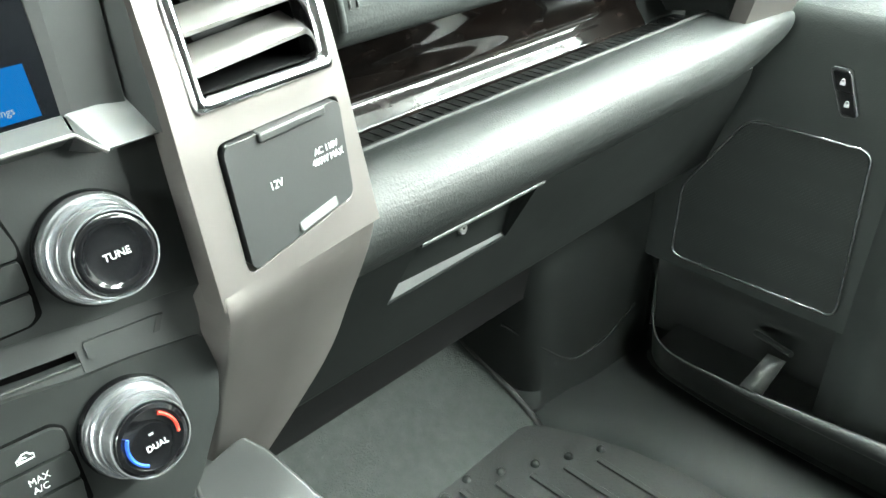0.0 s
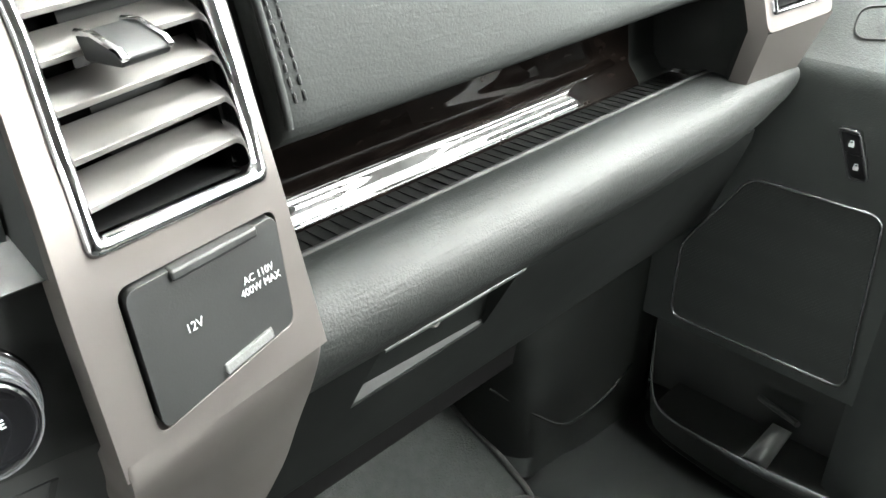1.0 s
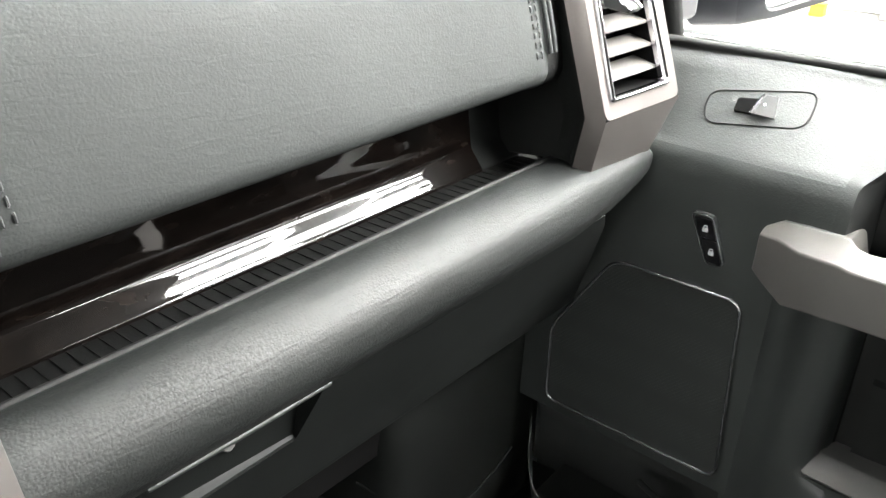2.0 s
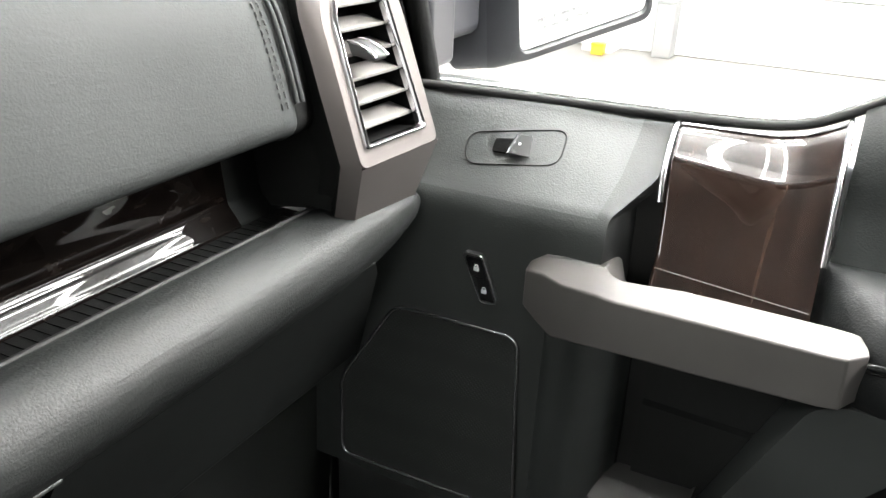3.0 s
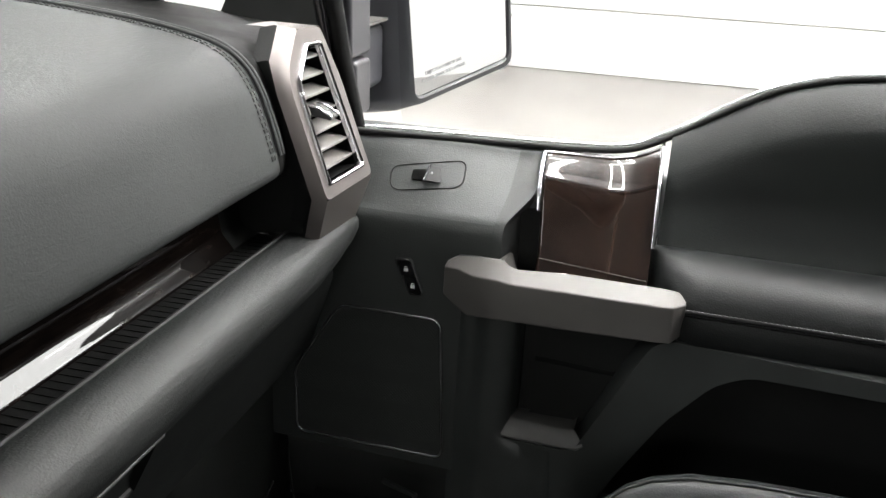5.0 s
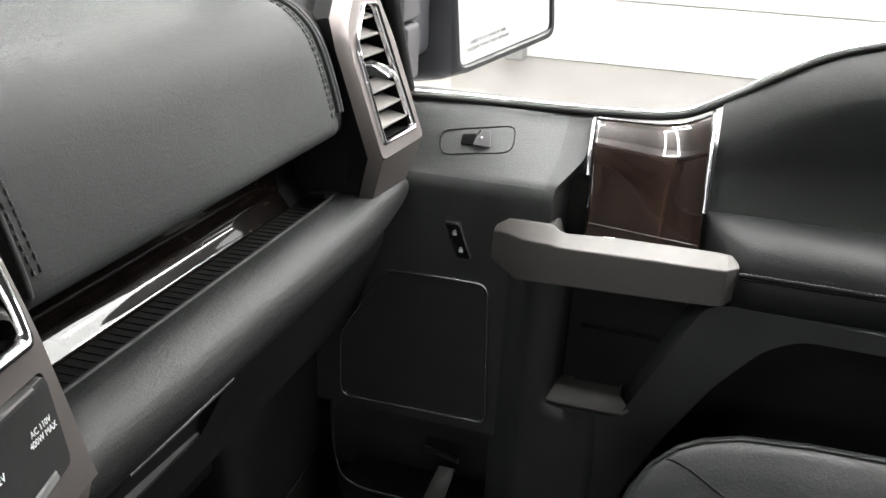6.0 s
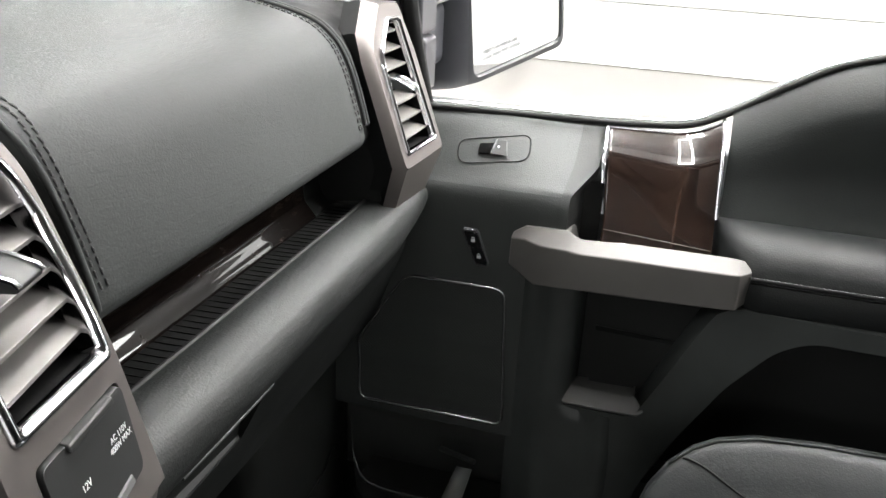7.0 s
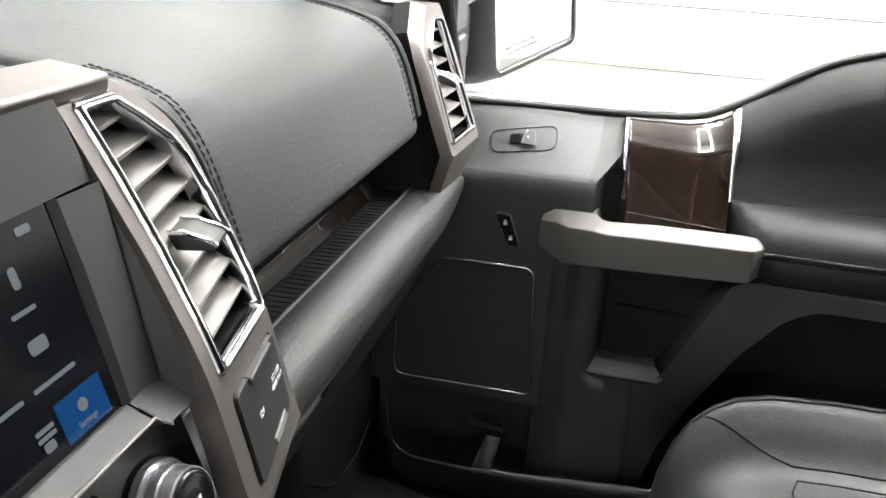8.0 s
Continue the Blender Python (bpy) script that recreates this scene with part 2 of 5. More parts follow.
def rounded(pts, r, k=5):
    """A closed outline with its corners rounded by about r."""
    pts = [Vector(p) for p in pts]
    out = []
    for i, p in enumerate(pts):
        a, b = pts[i - 1] - p, pts[(i + 1) % len(pts)] - p
        d = min(r, a.length * 0.45, b.length * 0.45)
        s, e = p + a.normalized() * d, p + b.normalized() * d
        for j in range(k + 1):
            t = j / k
            out.append(s * (1 - t) ** 2 + p * 2 * t * (1 - t) + e * t * t)
    return out


def loft(name, sections, mat, parent=None, label="", closed=False, caps=False, smooth=40.0, bevel=0.0, thick=0.0):
    n = len(sections[0])
    verts = [tuple(p) for s in sections for p in s]
    faces = []
    for i in range(len(sections) - 1):
        for j in range(n if closed else n - 1):
            a, b = i * n + j, i * n + (j + 1) % n
            faces.append((a, b, b + n, a + n))
    if caps:
        faces.append(tuple(range(n)))
        faces.append(tuple(range((len(sections) - 1) * n, len(sections) * n)))
    ob = mesh(name, verts, faces, mat, parent, label, smooth, bevel)
    if thick:
        mod = ob.modifiers.new("solid", "SOLIDIFY")
        mod.thickness, mod.offset = thick, 0
    return ob


def plate(name, outer, vec, mat, parent=None, label="", holes=(), bevel=0.0, smooth=40.0, seg=3):
    """A flat outline, with holes through it, and its thickness vec."""
    bm = bmesh.new()
    vec = Vector(vec)
    loops, edges = [], []
    for loop in (outer, *holes):
        vs = [bm.verts.new(p) for p in loop]
        loops.append(vs)
        edges += [bm.edges.new((vs[i], vs[(i + 1) % len(vs)])) for i in range(len(vs))]
    bmesh.ops.triangle_fill(bm, use_beauty=True, use_dissolve=False, edges=edges)
    front = list(bm.faces)
    twin = {v: bm.verts.new(v.co + vec) for v in list(bm.verts)}
    for f in front:
        bm.faces.new([twin[v] for v in reversed(f.verts)])
    for vs in loops:
        for i in range(len(vs)):
            a, b = vs[i], vs[(i + 1) % len(vs)]
            bm.faces.new((a, b, twin[b], twin[a]))
    bmesh.ops.dissolve_limit(bm, angle_limit=radians(1), verts=bm.verts, edges=bm.edges)
    bmesh.ops.recalc_face_normals(bm, faces=bm.faces)
    return part(name, bm, mat, parent, label, smooth, bevel, seg)


def tube(name, pts, r, mat, parent=None, label="", closed=False, n=8, flat=1.0, up=(0, 0, 1)):
    pts = [Vector(p) for p in pts]
    secs = []
    for i, p in enumerate(pts):
        a = pts[i - 1] if closed or i else p
        b = pts[(i + 1) % len(pts)] if closed or i + 1 < len(pts) else p
        d = (b - a).normalized()
        u = Vector(up) - d * d.dot(Vector(up))
        u = u.normalized() if u.length > 1e-4 else d.orthogonal().normalized()
        w = d.cross(u)
        secs.append([p + (u * math.cos(2 * math.pi * j / n) * flat + w * math.sin(2 * math.pi * j / n)) * r for j in range(n)])
    if closed:
        secs.append(secs[0])
    return loft(name, secs, mat, parent, label, closed=True, caps=not closed, smooth=60)


def box(name, lo, hi, mat, parent=None, label="", bevel=0.0, seg=3):
    x0, y0, z0 = lo
    x1, y1, z1 = hi
    v = [(x, y, z) for x in (x0, x1) for y in (y0, y1) for z in (z0, z1)]
    f = [(0, 1, 3, 2), (4, 6, 7, 5), (0, 4, 5, 1), (2, 3, 7, 6), (0, 2, 6, 4), (1, 5, 7, 3)]
    return mesh(name, v, f, mat, parent, label, 40.0, bevel, seg)


def lathe(name, profile, m, mat, parent=None, label="", n=48, smooth=40.0):
    """A turned piece: rows of (radius, height) round the z axis of the pose m."""
    secs = [[m @ Vector((r * math.cos(2 * math.pi * j / n), r * math.sin(2 * math.pi * j / n), h)) for j in range(n)] for r, h in profile]
    return loft(name, secs, mat, parent, label, closed=True, caps=True, smooth=smooth)


def writing(name, text, m, size, mat, parent=None, spacing=1.0, align="CENTER"):
    cu = bpy.data.curves.new(name, "FONT")
    cu.body, cu.size, cu.align_x, cu.align_y, cu.extrude = text, size, align, "CENTER", 0.00015
    cu.space_character, cu.offset = spacing, -0.004 * size
    tmp = bpy.data.objects.new(name, cu)
    scene.collection.objects.link(tmp)
    dg = bpy.context.evaluated_depsgraph_get()
    me = bpy.data.meshes.new_from_object(tmp.evaluated_get(dg))
    bpy.data.objects.remove(tmp)
    me.transform(m)
    me.materials.clear()
    me.materials.append(mat)
    ob = new(name, me)
    return put(ob, parent)


def axes(origin, x, y):
    """A pose at origin with its x and y axes along the given ways."""
    x = Vector(x).normalized()
    y = (Vector(y) - x * x.dot(Vector(y))).normalized()
    z = x.cross(y)
    m = Matrix((x, y, z)).transposed().to_4x4()
    m.translation = Vector(origin)
    return m

# ---------------------------------------------------------------- showroom
def showroom():
    ground = tagged(box("ground", (-12, -14, GROUND - 0.1), (12, 14, GROUND), CONCRETE), "pale sealed concrete showroom floor", "floor", kind="structure")
    wall = thing("wall_east", (8.45, 0, GROUND), "white wall of long horizontal panels", "wall", "structure")
    z = GROUND
    while z < CEIL:
        box("panel", (8.3, -13.9, z + 0.006), (8.36, 13.9, min(z + 0.614, CEIL)), WALL, wall, bevel=0.006)
        z += 0.62
    box("wall_back", (8.36, -14, GROUND), (8.5, 14, CEIL), WALL, wall)
    # west and north walls are unseen; their grey limits light on door and dash
    tagged(box("wall_west", (-8.5, -14, GROUND), (-8.3, 14, CEIL), GREY_WALL), "unseen showroom wall, greyed to cut bounced light", "wall", kind="structure")
    tagged(box("wall_north", (-8.3, 12.0, GROUND), (8.3, 12.2, CEIL), GREY_WALL), "unseen showroom wall, greyed to cut bounced light", "wall", kind="structure")
    tagged(box("wall_south", (-8.3, -12.2, GROUND), (8.3, -12.0, CEIL), WALL), "plain white showroom wall", "wall", kind="structure")
    tagged(box("ceiling", (-8.5, -14, CEIL), (8.5, 14, CEIL + 0.1), CEILING), "grey showroom ceiling", "ceiling", kind="structure")


showroom()
LED = glow("led_white", (1.0, 0.98, 0.96), 105.0)


def led_frame(x, y, sx, sy):
    f = thing("ceiling_light", (x, y, CEIL - 0.12), "rectangular white tube light hung from the ceiling", "light", group="ceiling lights")
    for x0, y0, x1, y1 in ((-sx, -sy, sx, -sy), (-sx, sy, sx, sy), (-sx, -sy, -sx, sy), (sx, -sy, sx, sy)):
        box("tube", (x + min(x0, x1) - 0.02, y + min(y0, y1) - 0.02, CEIL - 0.16), (x + max(x0, x1) + 0.02, y + max(y0, y1) + 0.02, CEIL - 0.12), LED, f)
    for k in (-1, 1):
        tube("hanger", [(x + sx * k, y, CEIL - 0.13), (x + sx * k, y, CEIL)], 0.004, CHROME, f, n=6)


for lx, ly in ((1.35, -1.9), (1.35, -0.75), (3.7, -1.9), (3.7, -0.75), (3.7, 0.75), (3.7, 2.1)):
    led_frame(lx, ly, 0.95 if lx < 2 else 0.8, 0.21)
led_frame(1.55, 0.39, 1.08, 0.16)
# unseen area lamps, added and tuned to light the cab and the room
for px, py, w in ((0.4, 2.6, 56), (0.4, 4.4, 48), (3.2, 4.6, 110), (5.8, 2.0, 40), (2.6, -2.6, 200), (5.8, -2.6, 60), (2.6, -5.5, 200), (5.2, -8.0, 240), (-2.6, 2.6, 75)):
    area_lamp("ceiling_fill_lamp", (px, py, CEIL - 0.06), (px, py, 0), 1.9, 1.0, w)
# wide unseen lamp added on the driver's side to brighten the door
area_lamp("ceiling_fill_lamp", (-6.4, -1.4, CEIL - 0.06), (-6.4, -1.4, 0), 2.6, 6.0, 320)


def outside_things():
    c = tagged(box("column", (7.98, 2.06, GROUND), (8.28, 2.36, CEIL), WALL, bevel=0.01), "white square column by the wall", "column", kind="structure")
    y = thing("yellow_box", (7.88, 2.2, GROUND), "small yellow plastic box on the floor", "box")
    box("box_body", (7.82, 2.10, GROUND), (7.93, 2.22, GROUND + 0.09), YELLOW, y, bevel=0.012)
    box("box_lid", (7.815, 2.095, GROUND + 0.09), (7.935, 2.225, GROUND + 0.11), YELLOW, y, bevel=0.008)
    g = thing("grey_box", (8.15, 1.6, GROUND), "grey box standing against the wall", "box")
    box("box_body", (8.05, 1.52, GROUND), (8.27, 1.70, GROUND + 0.5), GREY_WALL, g, bevel=0.012)
    box("box_lid", (8.04, 1.51, GROUND + 0.5), (8.28, 1.71, GROUND + 0.53), GREY_WALL, g, bevel=0.008)


outside_things()


# ---------------------------------------------------------------- cab shell
def shell():
    floor = tagged(mesh("floor", [(-0.9, -1.5, 0.03), (0.62, -1.5, 0.03), (0.69, -1.5, 0.04), (0.69, 0.148, 0.04), (0.66, 0.26, 0.04), (0.62, 0.40, 0.04), (0.1, 0.40, 0.04), (-0.9, 0.40, 0.04),
                               (-0.9, -1.5, -0.02), (0.69, -1.5, -0.02), (0.69, 0.4, -0.02), (-0.9, 0.4, -0.02)],
                    [(0, 1, 2, 3, 4, 5, 6, 7), (8, 11, 10, 9)], CARPET), "dark charcoal carpeted cab floor", "floor", kind="structure")
    toe = [(0.355, 0.036), (0.372, 0.046), (0.42, 0.072), (0.473, 0.102), (0.54, 0.16), (0.60, 0.26), (0.63, 0.42), (0.64, 0.70)]
    tagged(loft("toe_board", [[(x, y, z) for y, z in toe] for x in (-0.9, 0.2, 0.614, 0.66)], CARPET, thick=0.006), "charcoal carpeted sloping toe board", "toe board", kind="structure")
    tagged(tube("toe_trim", catmull([(0.617, 0.352, 0.044), (0.622, 0.372, 0.052), (0.621, 0.42, 0.078), (0.616, 0.473, 0.108), (0.606, 0.54, 0.165)], 4), 0.0042, MAT), "dark carpet edge along the toe board", "trim", kind="structure")
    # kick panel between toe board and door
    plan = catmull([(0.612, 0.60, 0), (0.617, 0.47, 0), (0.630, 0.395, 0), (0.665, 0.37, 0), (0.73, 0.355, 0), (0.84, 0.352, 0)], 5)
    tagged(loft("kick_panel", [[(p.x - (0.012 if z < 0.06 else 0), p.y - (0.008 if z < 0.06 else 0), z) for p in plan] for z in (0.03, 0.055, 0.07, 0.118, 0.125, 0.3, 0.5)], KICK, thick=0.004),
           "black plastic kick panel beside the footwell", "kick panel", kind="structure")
    tagged(tube("kick_seam", catmull([(0.618, 0.418, 0.162), (0.640, 0.381, 0.139), (0.678, 0.3615, 0.107), (0.716, 0.354, 0.107), (0.750, 0.3495, 0.117), (0.79, 0.348, 0.135)], 5), 0.0014, KICK), "raised seam across the kick panel", "trim", kind="structure")
    sill = [(0.640, 0.030), (0.662, 0.044), (0.680, 0.056), (0.715, 0.062), (0.80, 0.060), (0.90, 0.055)]
    ys = [(-1.4, 0.02), (0.0, 0.02), (0.15, 0.012), (0.26, -0.008), (0.34, -0.035), (0.42, -0.045)]
    tagged(loft("sill_trim", [[(x + dx, y, z) for x, z in sill] for y, dx in ys], KICK, thick=0.004), "black plastic door sill trim", "sill trim", kind="structure")
    # roof, pillars, rear wall, driver's side; rear panels are added to block light
    roof = thing("roof", (0, -0.4, 1.15), "light grey cloth headliner", "headliner", "structure")
    plate("headliner", rounded([(-0.68, 0.10, 1.13), (0.68, 0.10, 1.13), (0.68, -1.5, 1.13), (-0.68, -1.5, 1.13)], 0.08), (0, 0, 0.05), CLOTH, roof)
    cab = thing("cab_body", (0, 0, -0.1), "pickup cab body with windshield pillars", "cab", "structure")
    for s in (-1, 1):
        tube("pillar", catmull([(s * 0.90, 0.64, 0.60), (s * 0.82, 0.36, 0.93), (s * 0.71, 0.10, 1.14)], 6), 0.03, PLASTIC, cab, flat=1.3)
        tube("roof_rail", [(s * 0.70, 0.09, 1.15), (s * 0.71, -0.5, 1.17), (s * 0.70, -1.5, 1.15)], 0.05, CLOTH, cab)
        box("rear_pillar", (s * 0.86 - 0.06, -1.5, 0.0), (s * 0.86 + 0.06, -1.2, 1.13), PLASTIC, cab)
    # unseen and windowless: these two panels stop light from behind
    box("rear_wall_block", (-0.86, -1.56, -0.02), (0.86, -1.5, 1.13), PLASTIC, cab)
    box("rear_side_block", (-0.92, -1.5, 0.02), (-0.84, -0.45, 1.13), PLASTIC, cab)
    tube("header", [(-0.70, 0.09, 1.15), (0.70, 0.09, 1.15)], 0.045, CLOTH, cab)
    box("firewall", (-0.95, 0.66, -0.02), (0.95, 0.70, 0.72), PLASTIC, cab)
    box("cowl", (-0.98, 0.70, 0.2), (0.98, 1.9, 0.60), PAINT, cab, bevel=0.12, seg=6)
    box("outer_sill", (0.80, -1.5, -0.25), (0.98, 0.6, 0.03), PAINT, cab, bevel=0.05)
    box("underbody", (-0.98, -1.5, -0.3), (0.8, 0.7, -0.03), PLASTIC, cab)
    glass = mesh("windshield", [(-0.86, 0.62, 0.70), (0.86, 0.62, 0.70), (0.68, 0.10, 1.13), (-0.68, 0.10, 1.13)], [(0, 1, 2, 3)], GLASS, cab)
    glass.visible_shadow = False


shell()


# ---------------------------------------------------------------- dashboard
def D(x, y, z):
    """Dashboard lines swing a little to the rear and rise towards the door."""
    return Vector((x, y - 0.030 * (x - 0.5), z + 0.004 * (x - 0.5)))


dash = thing("dashboard", (0.3, 0.35, 0.03), "charcoal leather dashboard with burl wood trim and silver vents", "dashboard")


def run(name, profile, xs, mat, label="", k=4, thick=0.0, caps=False):
    pr = catmull([(0, y, z) for y, z in profile], k) if k else [Vector((0, y, z)) for y, z in profile]
    return loft(name, [[D(x, p.y, p.z) for p in pr] for x in xs], mat, dash, label, thick=thick, caps=caps, smooth=50)


LEFT = [(0.56, 0.313), (0.60, 0.311), (0.62, 0.309), (0.66, 0.308), (0.685, 0.310), (0.70, 0.316), (0.74, 0.323)]


def G(x, v, deep=0.0):
    """On the sloping glove box door: v runs from its top to its foot, deep goes into it."""
    return D(x, 0.2475 + 0.0565 * v + 0.914 * deep, 0.470 - 0.127 * v + 0.406 * deep)


def dashboard():
    # upper pad
    prof = [(0.34, 0.586), (0.30, 0.585), (0.276, 0.588), (0.266, 0.597), (0.267, 0.612), (0.276, 0.645), (0.286, 0.672), (0.299, 0.691), (0.322, 0.706),
            (0.37, 0.717), (0.45, 0.726), (0.56, 0.733), (0.66, 0.735)]
    fine = catmull([(0, y, z) for y, z in prof], 4)
    secs = []
    for x in (0.3005, 0.3015, 0.3030, 0.306, 0.32, 0.36, 0.4, 0.5, 0.6, 0.64, 0.66, 0.674, 0.680, 0.682):
        d = {0.3005: 0.010, 0.3015: 0.004, 0.3030: 0.0012}.get(x, 0.0) if x < 0.67 else (0.002 if x < 0.679 else (0.006 if x < 0.681 else 0.012))
        secs.append([D(x, p.y + d, p.z - d * 0.6) for p in fine])
    loft("upper_pad", secs, LEATHER, dash, "charcoal grained leather pad", smooth=60)
    loft("edge_filler", [[D(x, p.y + d, p.z - d * 0.6) for p in fine] for x, d in ((0.225, 0.004), (0.27, 0.004), (0.2935, 0.004), (0.2950, 0.006), (0.2955, 0.012), (0.302, 0.012))], COVER, dash, "dark grey filler beside the pad", smooth=40)
    # far top of the dash and its end by the door
    loft("top_roll", [[D(x, p.y + 0.007 + e, p.z - 0.004 - e) for p in fine] for x, e in ((0.676, 0.0), (0.690, 0.0), (0.712, 0.0), (0.722, 0.004), (0.80, 0.010), (0.87, 0.014))], RUBBER, dash, "black end of the dash top", smooth=60)
    # seams of the pad
    def on_pad(u, x, lift=0.0006):
        i = int(u)
        p, q = fine[i], fine[min(i + 1, len(fine) - 1)]
        r = p.lerp(q, u - i)
        n = Vector((0, -(q.z - p.z), (q.y - p.y))).normalized()
        n = n if n.z > 0 or n.y < 0 else -n
        return D(x, r.y, r.z) + n * lift
    for x, r in ((0.6755, 0.0020), (0.6805, 0.0024)):
        tube("pad_bead", [on_pad(u, x, 0.0) for u in [16 + 0.5 * k for k in range(62)]], r, LEATHER, dash, "rolled seam bead", n=8)
    def stitch_row(first, last, at):
        """One row of raised stitches; at(u) gives the x of the row."""
        u = first
        while u < last:
            step = 0.0041 / max(0.0015, (fine[int(u) + 1] - fine[int(u)]).length)
            tube("stitch", [on_pad(u, at(u), 0.0), on_pad(u + step * 0.2, at(u), 0.0006), on_pad(u + step * 0.8, at(u), 0.0006), on_pad(u + step, at(u), 0.0)], 0.0007, THREAD, dash, n=5)
            u += step * 1.42

    def left_x(u):
        z = fine[int(u)].lerp(fine[int(u) + 1], u - int(u)).z
        for (z0, x0), (z1, x1) in zip(LEFT, LEFT[1:]):
            if z0 <= z <= z1:
                return x0 + (x1 - x0) * (z - z0) / (z1 - z0)
        return LEFT[-1][1]
    for off in (0.0, 0.0052):
        stitch_row(15.6, 46.0, lambda u, off=off: 0.6600 + off)
        stitch_row(15.6, 36.0, lambda u, off=off: left_x(u) + off)
    tube("pad_bead", [on_pad(u, 0.3045, -0.0006) for u in [13 + 0.5 * k for k in range(48)]], 0.0022, LEATHER, dash, "rolled seam bead", n=8)
    # wood strip and its chrome lower edge
    face = [(0.3160, 0.5135), (0.3163, 0.5156), (0.3180, 0.5177), (0.3218, 0.5225), (0.3256, 0.5270), (0.3274, 0.5300), (0.3283, 0.5345), (0.3296, 0.5450), (0.3315, 0.5600), (0.3345, 0.6000)]
    run("wood_trim", face, (0.25, 0.4, 0.55, 0.64, 0.668), DASH_WOOD_SHADED, "glossy burl wood trim, darkened for the pad's shade", k=4)
    run("dark_end", [(y + 0.001, z) for y, z in face], (0.668, 0.69, 0.73), KICK, k=4)
    # rubber-lined shelf
    run("shelf_liner", [(0.278, 0.519), (0.284, 0.516), (0.30, 0.514), (0.336, 0.5132)], (0.24, 0.5, 0.715), RUBBER, "ribbed black rubber shelf liner", k=2)
    for k in range(52):
        x = 0.262 + k * 0.0086
        mesh("liner_rib", [D(x + dx, y, z) for dx in (0, 0.0046) for y, z in ((0.289, 0.51535), (0.3155, 0.51405), (0.3155, 0.5130), (0.289, 0.5138))], [(0, 1, 2, 3), (4, 7, 6, 5), (0, 4, 5, 1), (0, 3, 7, 4), (1, 5, 6, 2)], RUBBER, dash)
    # bolster below
    bol = [(0.2815, 0.5215), (0.277, 0.5242), (0.267, 0.5232), (0.254, 0.5185), (0.2435, 0.5110), (0.2372, 0.5010), (0.2352, 0.490), (0.2375, 0.4810), (0.2430, 0.4725), (0.2475, 0.4670)]
    fb = catmull([(0, y, z) for y, z in bol], 4)
    secs = []
    for x in (0.22, 0.3, 0.4, 0.5, 0.6, 0.7, 0.76, 0.79, 0.803, 0.811, 0.815):
        e = {0.803: 0.08, 0.811: 0.28, 0.815: 0.56}.get(x, 0.0)
        s = max(0.0, min(1.0, (x - 0.66) / 0.14)) ** 2
        c = Vector((0, 0.262, 0.500))
        row = []
        for p in fb:
            low = max(0.0, min(1.0, (0.512 - p.z) / 0.03))
            y, z = p.y + s * 0.018 * low, p.z - s * 0.003
            row.append(D(x, y + (c.y - y) * e, z + (c.z - z) * e))
        secs.append(row)
    tube("liner_bead", [D(x, 0.2800, 0.5236) for x in (0.23, 0.4, 0.55, 0.70, 0.712)], 0.0021, BEAD, dash, "black bead along the shelf edge", n=10)
    loft("bolster", secs, BOLSTER, dash, "grained leather knee bolster", smooth=60)
    # glove box face
    hole = [(0.3350, 0.012), (0.4500, 0.012), (0.4395, 0.405), (0.3275, 0.440)]
    plate("glovebox", [G(0.20, -0.03), G(0.738, -0.03), G(0.752, 0.10), G(0.800, 1.0), G(0.20, 1.0)], G(0.4, 0, 0.004) - G(0.4, 0), GLOVE_SHADED, dash, "black glove box door", holes=[rounded([G(*p) for p in hole], 0.002)], smooth=30)
    run("glovebox_lip", [(0.302, 0.347), (0.304, 0.343), (0.312, 0.339), (0.36, 0.336), (0.45, 0.34)], (0.20, 0.4, 0.6, 0.70, 0.79), GLOVE_SHADED, "lower edge of the glove box door", k=3)
    # added black sheet that makes the shadow band below the glove box
    run("under_dash_shade", [(0.330, 0.338), (0.378, 0.318), (0.398, 0.220), (0.402, 0.203), (0.43, 0.205), (0.50, 0.30)], (0.22, 0.4, 0.645), DUCT, "black sheet standing in for shade under the dashboard", k=3)
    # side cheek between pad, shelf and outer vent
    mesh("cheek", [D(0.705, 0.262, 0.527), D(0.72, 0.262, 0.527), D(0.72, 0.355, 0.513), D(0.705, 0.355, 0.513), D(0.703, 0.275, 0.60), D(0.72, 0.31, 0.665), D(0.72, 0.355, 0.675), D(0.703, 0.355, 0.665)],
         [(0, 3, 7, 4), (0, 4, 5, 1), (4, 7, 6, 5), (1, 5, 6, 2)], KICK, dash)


dashboard()


# ---------------------------------------------------------------- air vents
def lean(z):
    """How far the frame beside the screen leans forward at the height z."""
    d = z - 0.59
    return 0.2725 * d if d < 0 else (0.2725 * d + 3.3 * d * d if d < 0.05 else 0.02188 + 0.55 * (d - 0.05))


def PC(x, z, out=0.0):
    """On the face of the silver frame beside the screen."""
    return Vector((x, 0.218 + 0.2305 * (x - 0.195) + lean(z), z)) + Vector((0.217, -0.942, 0.257)) * out


def dense(pts, step=0.006):
    """A closed flat outline with long edges split."""
    out = []
    for p, q in zip(pts, [*pts[1:], pts[0]]):
        n = max(1, round((Vector(q) - Vector(p)).length / step))
        out += [Vector(p).lerp(Vector(q), k / n) for k in range(n)]
    return out


def PS(x, z, out=0.0):
    """On the face of the silver frame beside the door."""
    return Vector((x, 0.232 - 0.07 * (x - 0.718) + 0.355 * (z - 0.573), z)) + Vector((-0.066, -0.940, 0.334)) * out


